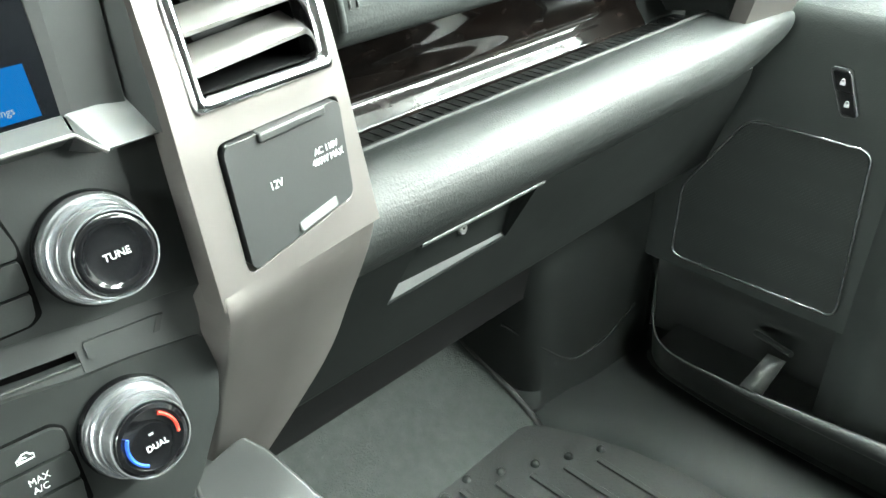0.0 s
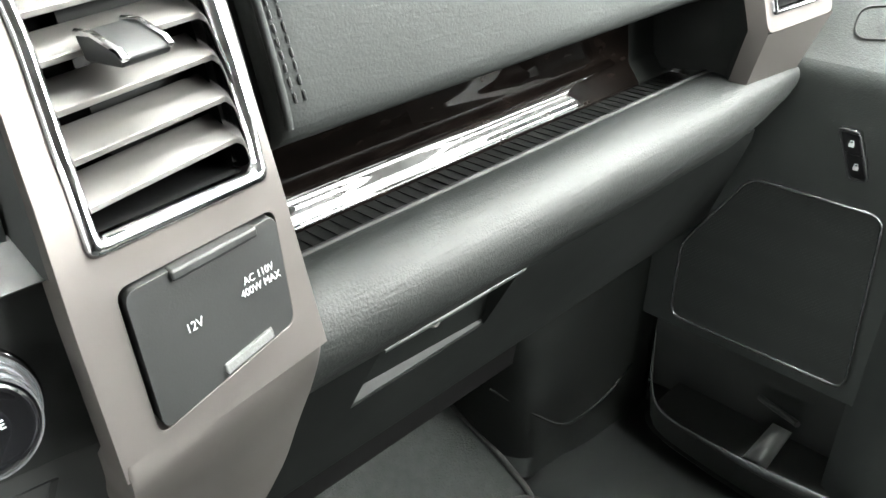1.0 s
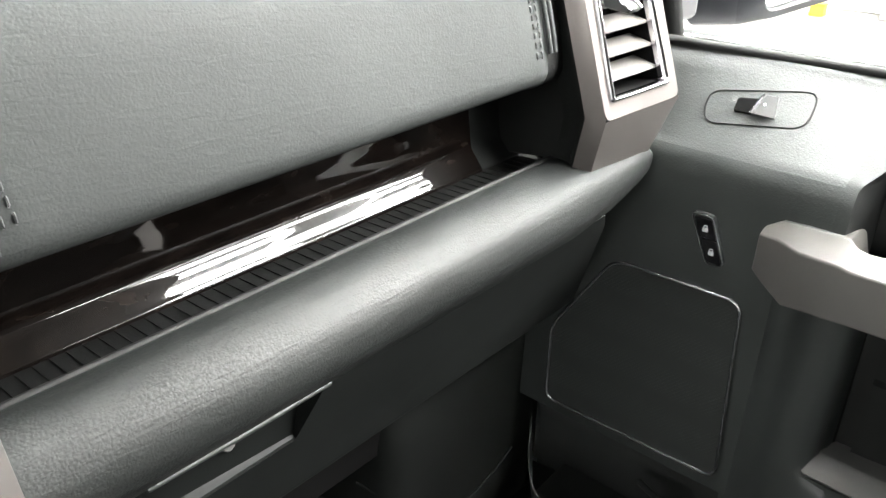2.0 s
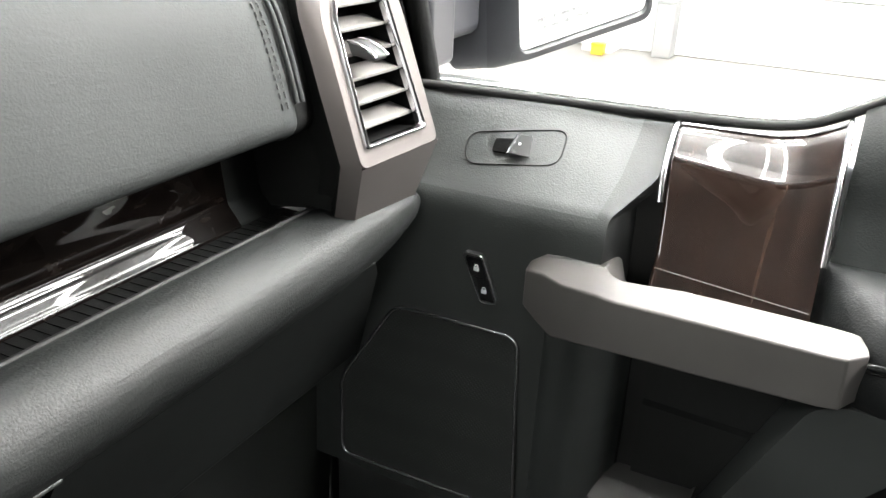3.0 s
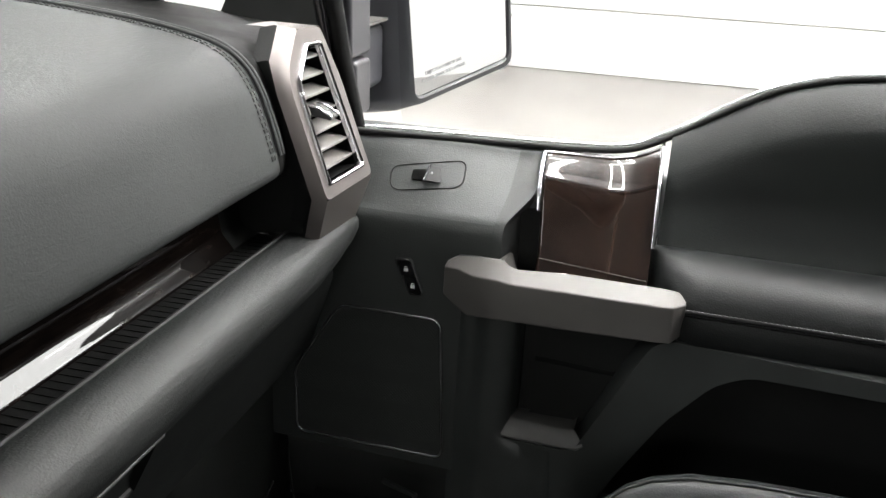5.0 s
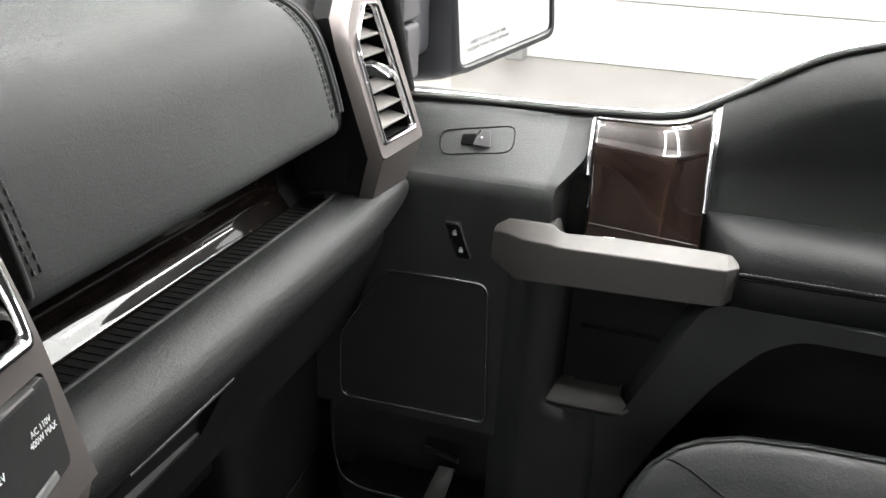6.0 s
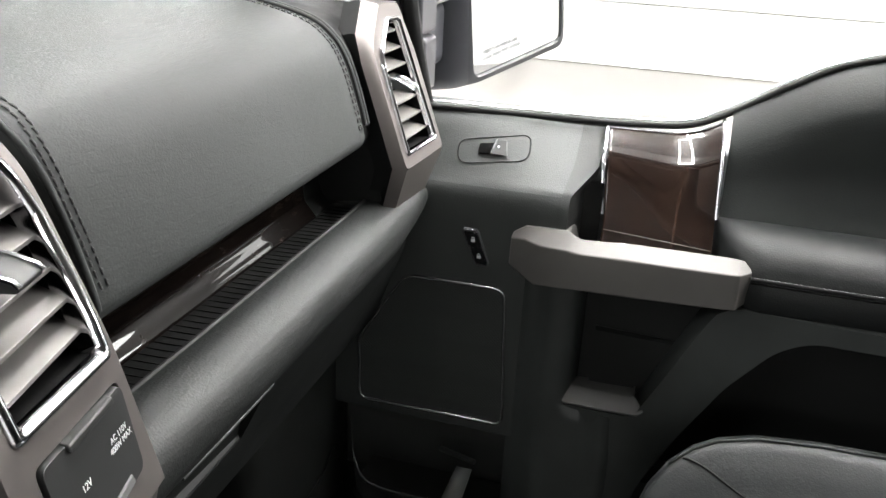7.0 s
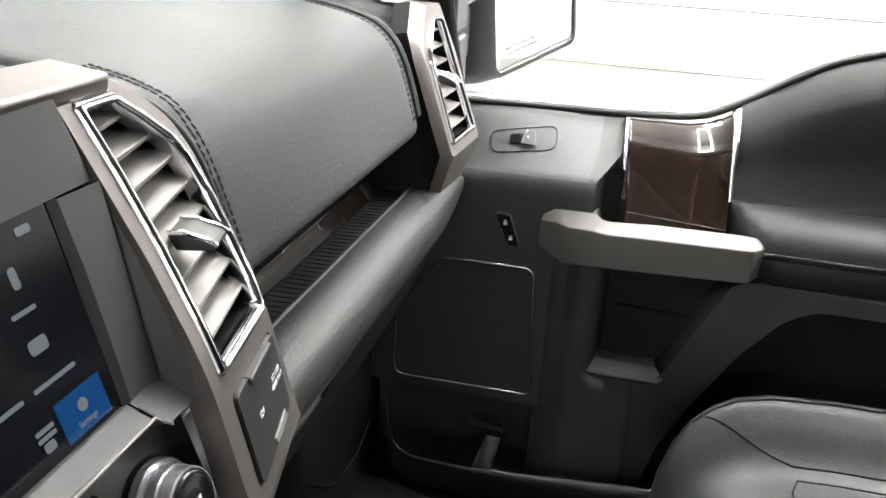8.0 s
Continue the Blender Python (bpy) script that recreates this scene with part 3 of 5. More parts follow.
def vent(name, P, ring, into, slats, knob, label, rw=1.0):
    v = thing(name, P(*ring[0]), label, "")
    v.parent = dash
    v.location = Vector(P(*ring[0])) - dash.location
    into = Vector(into)
    cx, cz = sum(p[0] for p in ring) / len(ring), sum(p[1] for p in ring) / len(ring)

    def inset(d):
        out = []
        for i, (x, z) in enumerate(ring):
            a, b = Vector(ring[i - 1]), Vector(ring[(i + 1) % len(ring)])
            p = Vector((x, z))
            u, w = (a - p).normalized(), (b - p).normalized()
            bis = Vector((u.y - w.y, w.x - u.x)).normalized()
            s = max(0.25, abs(u.x * bis.y - u.y * bis.x))
            if bis.dot(Vector((cx, cz)) - p) < 0:
                bis = -bis
            out.append(p + bis * d / s)
        return out

    o, om, i1 = inset(0.0), inset(0.0014 * rw), inset(0.0058 * rw)
    flat = lambda q, r: [Vector((w.x, w.y)) for w in rounded([Vector((*u, 0)) for u in q], r)]
    ro, rm, ri = flat(o, 0.004), flat(om, 0.0038), flat(i1, 0.003)
    rn, rq = flat(inset(0.0030 * rw), 0.0036), flat(inset(0.0048 * rw), 0.0032)
    loft("chrome_ring", [[P(*p, -0.003) for p in ro], [P(*p, 0.0016) for p in ro], [P(*p, 0.0032) for p in rm], [P(*p, 0.0036) for p in rn], [P(*p, 0.0022) for p in rq], [P(*p, -0.0015) for p in ri], [P(*p, -0.010) for p in ri]], CHROME, v, "chrome surround", closed=True, smooth=55)
    rim = [Vector((q.x, q.y)) for q in rounded([Vector((*q, 0)) for q in i1], 0.003)]
    loft("duct", [[P(p.x, p.y, -0.004) for p in rim], [P(p.x, p.y, -0.004) + into * 0.06 for p in rim]], DUCT, v, closed=True)
    plate("duct_back", [P(p.x, p.y, 0) + into * 0.045 for p in rim], into * 0.004, DUCT, v)
    zs = [p.y for p in i1]
    lo, hi = min(zs), max(zs)
    for k in range(slats):
        z = lo + (hi - lo) * (0.09 + 0.83 * k / (slats - 1))
        xs = []
        for i in range(len(i1)):
            a, b = i1[i - 1], i1[i]
            if (a.y - z) * (b.y - z) < 0:
                xs.append(a.x + (b.x - a.x) * (z - a.y) / (b.y - a.y))
        if len(xs) < 2:
            continue
        x0, x1 = min(xs) - 0.001, max(xs) + 0.001
        a, b = P(x0, z, -0.0045), P(x1, z, -0.0045)
        back = into * 0.020 + Vector((0, 0, 0.0068))
        t = Vector((0, 0, 0.0013))
        verts = [a - t, b - t, b + t, a + t, a + back - t * 0.6, b + back - t * 0.6, b + back + t * 0.6, a + back + t * 0.6]
        mesh("slat", verts, [(0, 1, 2, 3), (4, 7, 6, 5), (0, 4, 5, 1), (3, 2, 6, 7), (0, 3, 7, 4), (1, 5, 6, 2)], SLAT, v, bevel=0.0006, seg=2)
    kx, kz, kw = knob
    c, r, u = P(kx, kz, 0.006), (P(kx + 0.01, kz) - P(kx, kz)).normalized(), (P(kx, kz + 0.01) - P(kx, kz)).normalized()
    n = r.cross(u)
    n = n if n.dot(into) < 0 else -n
    verts = []
    for sx in (-1, -0.55, 0.55, 1):
        for dy, dz in ((-0.010, 0.0090), (-0.001, 0.0050), (0.0090, -0.0045), (0.0105, -0.0075), (0.0080, -0.0095), (-0.010, -0.0010)):
            verts.append(c + r * sx * kw / 2 + n * dy + u * dz)
    f = []
    for q in range(3):
        for j in range(6):
            f.append((q * 6 + j, q * 6 + (j + 1) % 6, q * 6 + 6 + (j + 1) % 6, q * 6 + 6 + j))
    f += [tuple(range(6)), tuple(range(18, 24))]
    mesh("vent_tab", verts, f, COVER, v, "grey tab with bright edges", bevel=0.0012, seg=2)
    for sx in (-0.92, 0.92):
        tube("bright_edge", [c + r * sx * kw / 2 + n * dy + u * dz for dy, dz in ((-0.0095, 0.0090), (-0.001, 0.0054), (0.0092, -0.0042), (0.0106, -0.0075))], 0.0014, CHROME, v, n=6)
    return v


RING_C = [(0.1950, 0.7306), (0.2319, 0.7276), (0.2520, 0.7130), (0.2700, 0.6975), (0.2755, 0.6840), (0.2770, 0.6660), (0.2742, 0.6421), (0.2705, 0.6180), (0.2678, 0.5984), (0.1885, 0.6035), (0.1915, 0.6350), (0.1955, 0.6650), (0.1965, 0.7000)]
RING_S = [(0.757, 0.700), (0.787, 0.699), (0.792, 0.573), (0.714, 0.574), (0.719, 0.660), (0.725, 0.674)]
vent("center_vent", PC, RING_C, (0.0, 1.0, -0.1), 8, (0.228, 0.658, 0.021), "")
vent("side_vent", PS, RING_S, (0.0, 1.0, -0.1), 7, (0.742, 0.638, 0.0155), "", 0.75)


def frames():
    # frame beside the screen
    outer = [(0.1835, 0.7385), (0.2346, 0.7342), (0.2607, 0.7205), (0.2785, 0.7030), (0.2838, 0.6870), (0.2836, 0.6720), (0.2802, 0.6500), (0.2762, 0.6250), (0.2750, 0.6060), (0.2748, 0.5860), (0.2755, 0.5240), (0.1735, 0.5315),
             (0.1755, 0.5850), (0.1765, 0.6000), (0.1776, 0.6110), (0.1806, 0.6360), (0.1840, 0.6610), (0.1842, 0.7000)]
    edge = rounded([Vector((x, z, 0)) for x, z in outer], 0.006)
    edge[60:72] = [Vector((*outer[10], 0)), Vector((*outer[11], 0))]
    on = lambda q: [PC(p.x, p.y) for p in dense(q)]
    ring = rounded([Vector((x, z, 0)) for x, z in RING_C], 0.004)
    cover = rounded([Vector((x, z, 0)) for x, z in ((0.193, 0.591), (0.267, 0.587), (0.2615, 0.5415), (0.1905, 0.5385))], 0.005)
    plate("vent_frame", on(edge), (0, 0.016, -0.002), SILVER, dash, "satin silver frame", holes=[on(ring), on(cover)], bevel=0.003)
    # lower leg of the frame: flank, front face, right side
    ridge = catmull([(0.1745, 0.1987, 0.5368), (0.1738, 0.1957, 0.526), (0.1737, 0.2026, 0.507), (0.1800, 0.228, 0.465), (0.1837, 0.2476, 0.427), (0.1878, 0.2704, 0.384)], 5)
    right = catmull([(0.2757, 0.2202, 0.5310), (0.2745, 0.2205, 0.518), (0.2735, 0.2265, 0.499), (0.2700, 0.239, 0.467), (0.2590, 0.252, 0.424), (0.2200, 0.268, 0.366)], 5)
    flank = catmull([(0.1737, 0.2050, 0.5360), (0.1738, 0.2190, 0.5180), (0.1720, 0.2225, 0.507), (0.1735, 0.242, 0.465), (0.1775, 0.262, 0.427), (0.182, 0.285, 0.384)], 5)
    secs = []
    for f, r, e in zip(flank, ridge, right):
        n = Vector((0.004, 0.0, 0.0))
        secs.append([f + Vector((0.001, 0.012, 0)), f, f.lerp(r, 0.55), f.lerp(r, 0.9), r + Vector((0.0006, 0.0004, 0)), r + Vector((0.0022, 0.0002, 0)), r.lerp(e, 0.12), r.lerp(e, 0.5), e - n, e + Vector((0, 0.0025, 0)), e + Vector((0.0, 0.05, 0))])
    loft("frame_leg", secs, SILVER, dash, "satin silver leg of the frame", smooth=50)
    # outlet cover
    c2 = rounded([PC(0.1945, 0.5895, 0.0), PC(0.2655, 0.5855, 0.0), PC(0.2600, 0.543, 0.0), PC(0.192, 0.540, 0.0)], 0.005)
    plate("outlet_cover", [p + Vector((0, -0.0022, 0.0005)) for p in c2], (0, 0.016, 0), COVER, dash, "dark grey power outlet cover", bevel=0.0032, seg=4)
    plate("cover_hinge", [PC(0.212, 0.5885, 0.0045), PC(0.253, 0.5862, 0.0045), PC(0.2525, 0.5825, 0.0045), PC(0.2115, 0.5845, 0.0045)], (0, 0.006, 0), COVER, dash, bevel=0.0012)
    plate("cover_lip", [PC(0.2215, 0.5465, 0.0030), PC(0.2475, 0.5475, 0.0030), PC(0.2465, 0.5435, 0.0045), PC(0.2205, 0.5425, 0.0045)], (0, 0.005, 0), PLASTIC, dash, bevel=0.001)
    xw, zw = PC(0.25, 0.565) - PC(0.20, 0.568), PC(0.23, 0.59) - PC(0.228, 0.54)
    writing("print", "12V", axes(PC(0.2150, 0.5665, 0.0030), xw, zw), 0.0050, PRINT, dash)
    writing("print", "AC 110V", axes(PC(0.2485, 0.5692, 0.0030), xw, zw), 0.0043, PRINT, dash)
    writing("print", "400W MAX", axes(PC(0.2483, 0.5650, 0.0030), xw, zw), 0.0043, PRINT, dash)
    # frame by the door
    outer = [PS(0.752, 0.713), PS(0.797, 0.711), PS(0.806, 0.66), PS(0.806, 0.562), PS(0.705, 0.563), PS(0.709, 0.664), PS(0.717, 0.683)]
    plate("vent_frame", rounded(outer, 0.008), (0, 0.012, -0.002), SILVER, dash, "satin silver frame", holes=[rounded([PS(*p) for p in RING_S], 0.005)], bevel=0.003)
    # bevelled flank towards the pad, and the chin under the vent
    back = Vector((0, 0.010, 0))
    fl = [(PS(0.752, 0.713), PS(0.738, 0.717) + back), (PS(0.717, 0.683), PS(0.705, 0.690) + back), (PS(0.709, 0.664), PS(0.699, 0.664) + back), (PS(0.705, 0.563), PS(0.695, 0.566) + back), (Vector((0.719, 0.246, 0.512)), Vector((0.707, 0.256, 0.516)))]
    loft("frame_flank", [[a, a.lerp(b, 0.5) + Vector((-0.0008, -0.0008, 0)), b] for a, b in fl], SILVER, dash, "satin silver flank", smooth=40)
    loft("frame_filler", [[b, b + Vector((0.003, 0.005, 0)), b + Vector((0.004, 0.02, -0.004))] for a, b in fl], KICK, dash, "black filler beside the frame", smooth=30)
    loft("frame_chin", [[PS(0.705, 0.563), PS(0.76, 0.5625), PS(0.806, 0.562), PS(0.814, 0.562) + Vector((0, 0.03, 0))], [Vector((0.719, 0.246, 0.512)), Vector((0.76, 0.243, 0.510)), Vector((0.800, 0.240, 0.510)), Vector((0.812, 0.27, 0.51))]], SILVER, dash, smooth=30)
    loft("frame_top", [[PS(0.752, 0.713), PS(0.797, 0.711), PS(0.806, 0.66)], [Vector((0.748, 0.330, 0.714)), Vector((0.80, 0.330, 0.711)), Vector((0.815, 0.31, 0.66))]], SILVER, dash, smooth=30)


frames()


# ---------------------------------------------------------------- centre stack
def SP(x, z, out=0.0):
    """On the black face of the centre stack."""
    return Vector((x, 0.236 + 0.29 * (z - 0.573), z)) + Vector((0, -0.96, 0.279)) * out


SCREEN_WHITE = glow("screen_white", (0.35, 0.38, 0.40), 0.25)


def stack():
    plate("stack_face", rounded([SP(-0.172, 0.602), SP(0.180, 0.602), SP(0.183, 0.5305), SP(0.163, 0.5332), SP(0.128, 0.5366), SP(0.10, 0.5408), SP(-0.172, 0.5408)], 0.003), (0, 0.03, 0), SATIN, dash, "dark satin upper panel of the centre stack", bevel=0.0025)
    plate("lower_face", rounded([SP(-0.172, 0.5224), SP(0.094, 0.5224), SP(0.121, 0.5176), SP(0.141, 0.516), SP(0.1722, 0.5115), SP(0.1738, 0.4943), SP(0.1687, 0.4782), SP(0.151, 0.4541), SP(0.14, 0.445), SP(-0.150, 0.445)], 0.004), (0, 0.03, 0), SATIN, dash, "dark satin lower panel of the centre stack", bevel=0.0025)
    band = lambda x, z: SP(x, z, -0.005 + 0.005 * (0.546 - z) / 0.041)
    for q in ([(0.1245, 0.5418), (0.188, 0.539), (0.178, 0.505), (0.1238, 0.508)], [(-0.17, 0.546), (0.1245, 0.5418), (0.1242, 0.5268), (0.0964, 0.5296), (-0.17, 0.5320)], [(-0.17, 0.5270), (0.0946, 0.5248), (0.1238, 0.5222), (0.1238, 0.505), (-0.17, 0.508)]):
        plate("slot_band", [band(*p) for p in q], (0, 0.004, 0), LEDGE, dash, "satin band round the disc slot")
    box("slot_well", (-0.17, 0.232, 0.512), (0.13, 0.245, 0.540), DUCT, dash, "dark disc slot")
    # recessed screen
    sc = lambda x, z: Vector((x, 0.250 + 0.29 * (z - 0.61), z))
    plate("screen_bezel", rounded([sc(-0.175, 0.736), sc(0.178, 0.736), sc(0.182, 0.60), sc(-0.175, 0.60)], 0.004), (0, 0.02, 0), GLOSS, dash, "gloss black screen surround")
    side = [[(0.1545, 0.7005), (0.1575, 0.7005), (0.1830, 0.7005)], [(0.1535, 0.67), (0.1575, 0.67), (0.1795, 0.67)], [(0.1515, 0.64), (0.1560, 0.64), (0.1762, 0.64)], [(0.1495, 0.6075), (0.1535, 0.6075), (0.1732, 0.6075)]]
    loft("screen_side", [[sc(*r[0]) + Vector((0, -0.0005, 0)), sc(*r[1]) + Vector((0, -0.0042, 0)), sc(*r[2]) + Vector((0, -0.0062, 0)), sc(*r[2]) + Vector((0.001, 0.012, 0))] for r in side], LEDGE, dash, "dark satin panel beside the screen", smooth=30)
    up = lambda x, z, o=0.0: sc(x, z) + Vector((0, -0.96, 0.279)) * (0.0012 + o)
    plate("display", rounded([up(-0.12, 0.700), up(0.152, 0.700), up(0.1515, 0.606), up(-0.12, 0.606)], 0.003), (0, 0.001, 0), glow("screen_dark", (0.005, 0.008, 0.011), 0.15), dash, "touch screen showing a dark menu")
    plate("menu_tile", [up(0.1165, 0.6278, 0.0004), up(0.1442, 0.6278, 0.0004), up(0.1442, 0.6098, 0.0004), up(0.1165, 0.6098, 0.0004)], (0, 0.0003, 0), glow("screen_blue", (0.003, 0.10, 0.34), 0.28), dash, "blue menu tile")
    plate("ledge", [Vector((-0.16, 0.2455, 0.6095)), Vector((0.150, 0.2450, 0.6098)), Vector((0.147, 0.2300, 0.6075)), Vector((-0.16, 0.2300, 0.6075))], (0, 0.014, -0.009), LEDGE, dash, "satin ledge under the screen", bevel=0.0012)
    mesh("ledge_corner", [(0.150, 0.244, 0.6100), (0.1745, 0.2455, 0.6096), (0.1775, 0.2270, 0.5992), (0.156, 0.2275, 0.5990), (0.147, 0.229, 0.6078), (0.156, 0.240, 0.5940), (0.1775, 0.240, 0.5940), (0.147, 0.24, 0.598)],
         [(0, 1, 2, 3), (0, 3, 4), (3, 2, 6, 5), (4, 3, 5, 7)], LEDGE, dash, "sloping satin corner of the ledge", bevel=0.0008)
    tube("ledge_edge", [(-0.16, 0.2295, 0.6076), (0.1465, 0.2292, 0.6076), (0.156, 0.2272, 0.5988)], 0.0009, SLAT, dash, "bright edge of the ledge", n=8)
    plate("brow", [(-0.175, 0.284, 0.737), (0.1800, 0.285, 0.7365), (0.1845, 0.2745, 0.700), (-0.175, 0.2725, 0.700)], (0, 0.004, 0), LEDGE, dash, "dark panel above the screen", bevel=0.001)
    plate("top_band", [Vector((-0.17, 0.279, 0.748)), Vector((0.1835, 0.2845, 0.7405)), Vector((0.2330, 0.2945, 0.7365)), Vector((0.236, 0.331, 0.7395)), Vector((-0.17, 0.342, 0.750))], (0, 0.002, -0.010), SILVER, dash, "satin silver band above the screen", bevel=0.003)
    # inner flank of the frame
    loft("inner_flank", [[PC(x0, z0) + Vector((0.001, 0.003, 0)), Vector((x1, y1, z1))] for x0, z0, x1, y1, z1 in ((0.1842, 0.736, 0.1840, 0.296, 0.735), (0.1842, 0.700, 0.1835, 0.280, 0.700), (0.1840, 0.661, 0.1790, 0.2655, 0.665), (0.1806, 0.636, 0.1762, 0.2585, 0.640), (0.1776, 0.611, 0.1738, 0.2480, 0.6095), (0.1765, 0.600, 0.1738, 0.240, 0.600))], LEDGE, dash, "dark satin inner flank", smooth=30)
    icons = ((0.124, 0.679, 0.004, 0.009), (0.122, 0.666, 0.013, 0.0018), (0.122, 0.652, 0.010, 0.006), (0.123, 0.637, 0.024, 0.0018), (0.1085, 0.6225, 0.010, 0.0018), (0.1085, 0.6195, 0.010, 0.0018), (0.108, 0.6155, 0.006, 0.004), (0.137, 0.694, 0.008, 0.0035), (0.098, 0.637, 0.014, 0.0018), (0.095, 0.652, 0.008, 0.006), (0.09, 0.679, 0.006, 0.008))
    for x, z, w, h in icons:
        plate("menu_mark", rounded([up(x - w / 2, z + h / 2, 0.0005), up(x + w / 2, z + h / 2, 0.0005), up(x + w / 2, z - h / 2, 0.0005), up(x - w / 2, z - h / 2, 0.0005)], h * 0.3, 2), (0, 0.0003, 0), SCREEN_WHITE, dash)
    face = axes(up(0.1300, 0.6208, 0.0008), (1, 0, 0), (0, 0.29, 1))
    lathe("menu_gear", [(0.0030, 0), (0.0030, 0.0002), (0.0014, 0.0002), (0.0014, 0)], face, SCREEN_WHITE, dash, n=9)
    writing("menu_word", "Settings", axes(up(0.1300, 0.6138, 0.0008), (1, 0, 0), (0, 0.29, 1)), 0.0038, SCREEN_WHITE, dash)


stack()


def dial(x, z, r, base, h, text, marks):
    m = axes(SP(x, z), (1, 0, 0), (0, 0.279, 0.96))
    k = thing("dial", m.translation, "", "")
    k.parent = dash
    k.location = m.translation - dash.location
    lathe("skirt", [(base * 1.03, 0), (base * 1.03, 0.0015), (base * 0.99, 0.0028), (base * 0.85, 0.0036)], m, GLOSS, k, "gloss black skirt", n=64)
    lathe("base_ring", [(base * 0.985, 0.002), (base * 0.98, 0.0052), (base * 0.95, 0.0066), (base * 0.92, 0.0066), (base * 0.915, 0.0054), (base * 0.84, 0.0054)], m, KNURL, k, "satin metal base ring", n=96)
    n, s = 180, r * 1.13
    low, top = 0.0055, h * 0.66
    secs = []
    for hh, rr, tooth in ((low, s * 1.035, 0), (low + 0.0012, s * 1.04, 0), (low + 0.0016, s * 1.02, 1), (top - 0.0012, s * 0.995, 1), (top - 0.0006, s * 0.985, 0), (top, s * 0.965, 0)):
        secs.append([m @ Vector(((rr - tooth * 0.00022 * (j % 2)) * math.cos(2 * math.pi * j / n), (rr - tooth * 0.00022 * (j % 2)) * math.sin(2 * math.pi * j / n), hh)) for j in range(n)])
    loft("grip", secs, KNURL, k, "finely ribbed metal grip", closed=True, smooth=25)
    lathe("rim", [(s * 0.97, top - 0.001), (r * 1.075, top), (r * 1.06, top + 0.0006), (r * 1.05, h - 0.0022), (r * 1.04, h - 0.0006), (r * 1.02, h + 0.0002), (r * 0.975, h + 0.0002), (r * 0.95, h - 0.0010), (r * 0.93, h - 0.0018)], m, KNURL, k, "bright rim", n=96)
    lathe("cap", [(r * 0.955, h - 0.0018), (r * 0.95, h - 0.0004), (r * 0.90, h + 0.0007), (r * 0.80, h + 0.0011), (r * 0.76, h + 0.0008), (r * 0.4, h + 0.0005), (0.0003, h + 0.0005)], m, GLOSS, k, "gloss black cap", n=64)
    t = m @ Matrix.Translation((0, 0, h + 0.0011))
    if not marks:
        writing("print", text, t, 0.0040, PRINT, k)
    else:
        writing("print", text, t @ Matrix.Translation((0.0008, -0.0030, 0)), 0.0035, PRINT, k)
        plate("mark", [t @ Vector(q) for q in ((-0.0009, 0.002, 0), (0.0009, 0.002, 0), (0.0009, 0.0028, 0), (-0.0009, 0.0028, 0))], (0, 0.0003, 0), MARKING, k)
        for a0, a1, mat in ((150, 240, BLUE), (-12, 62, RED)):
            pts = [t @ Vector((r * 0.66 * math.cos(radians(a)), r * 0.66 * math.sin(radians(a)), 0.0001)) for a in range(a0, a1 + 1, 6)]
            tube("mark", pts, 0.00075, mat, k, n=6)
    return k


dial(0.1435, 0.5612, 0.0162, 0.0220, 0.0215, "TUNE", False)
dial(0.1318, 0.4908, 0.0156, 0.0208, 0.0195, "DUAL", True)


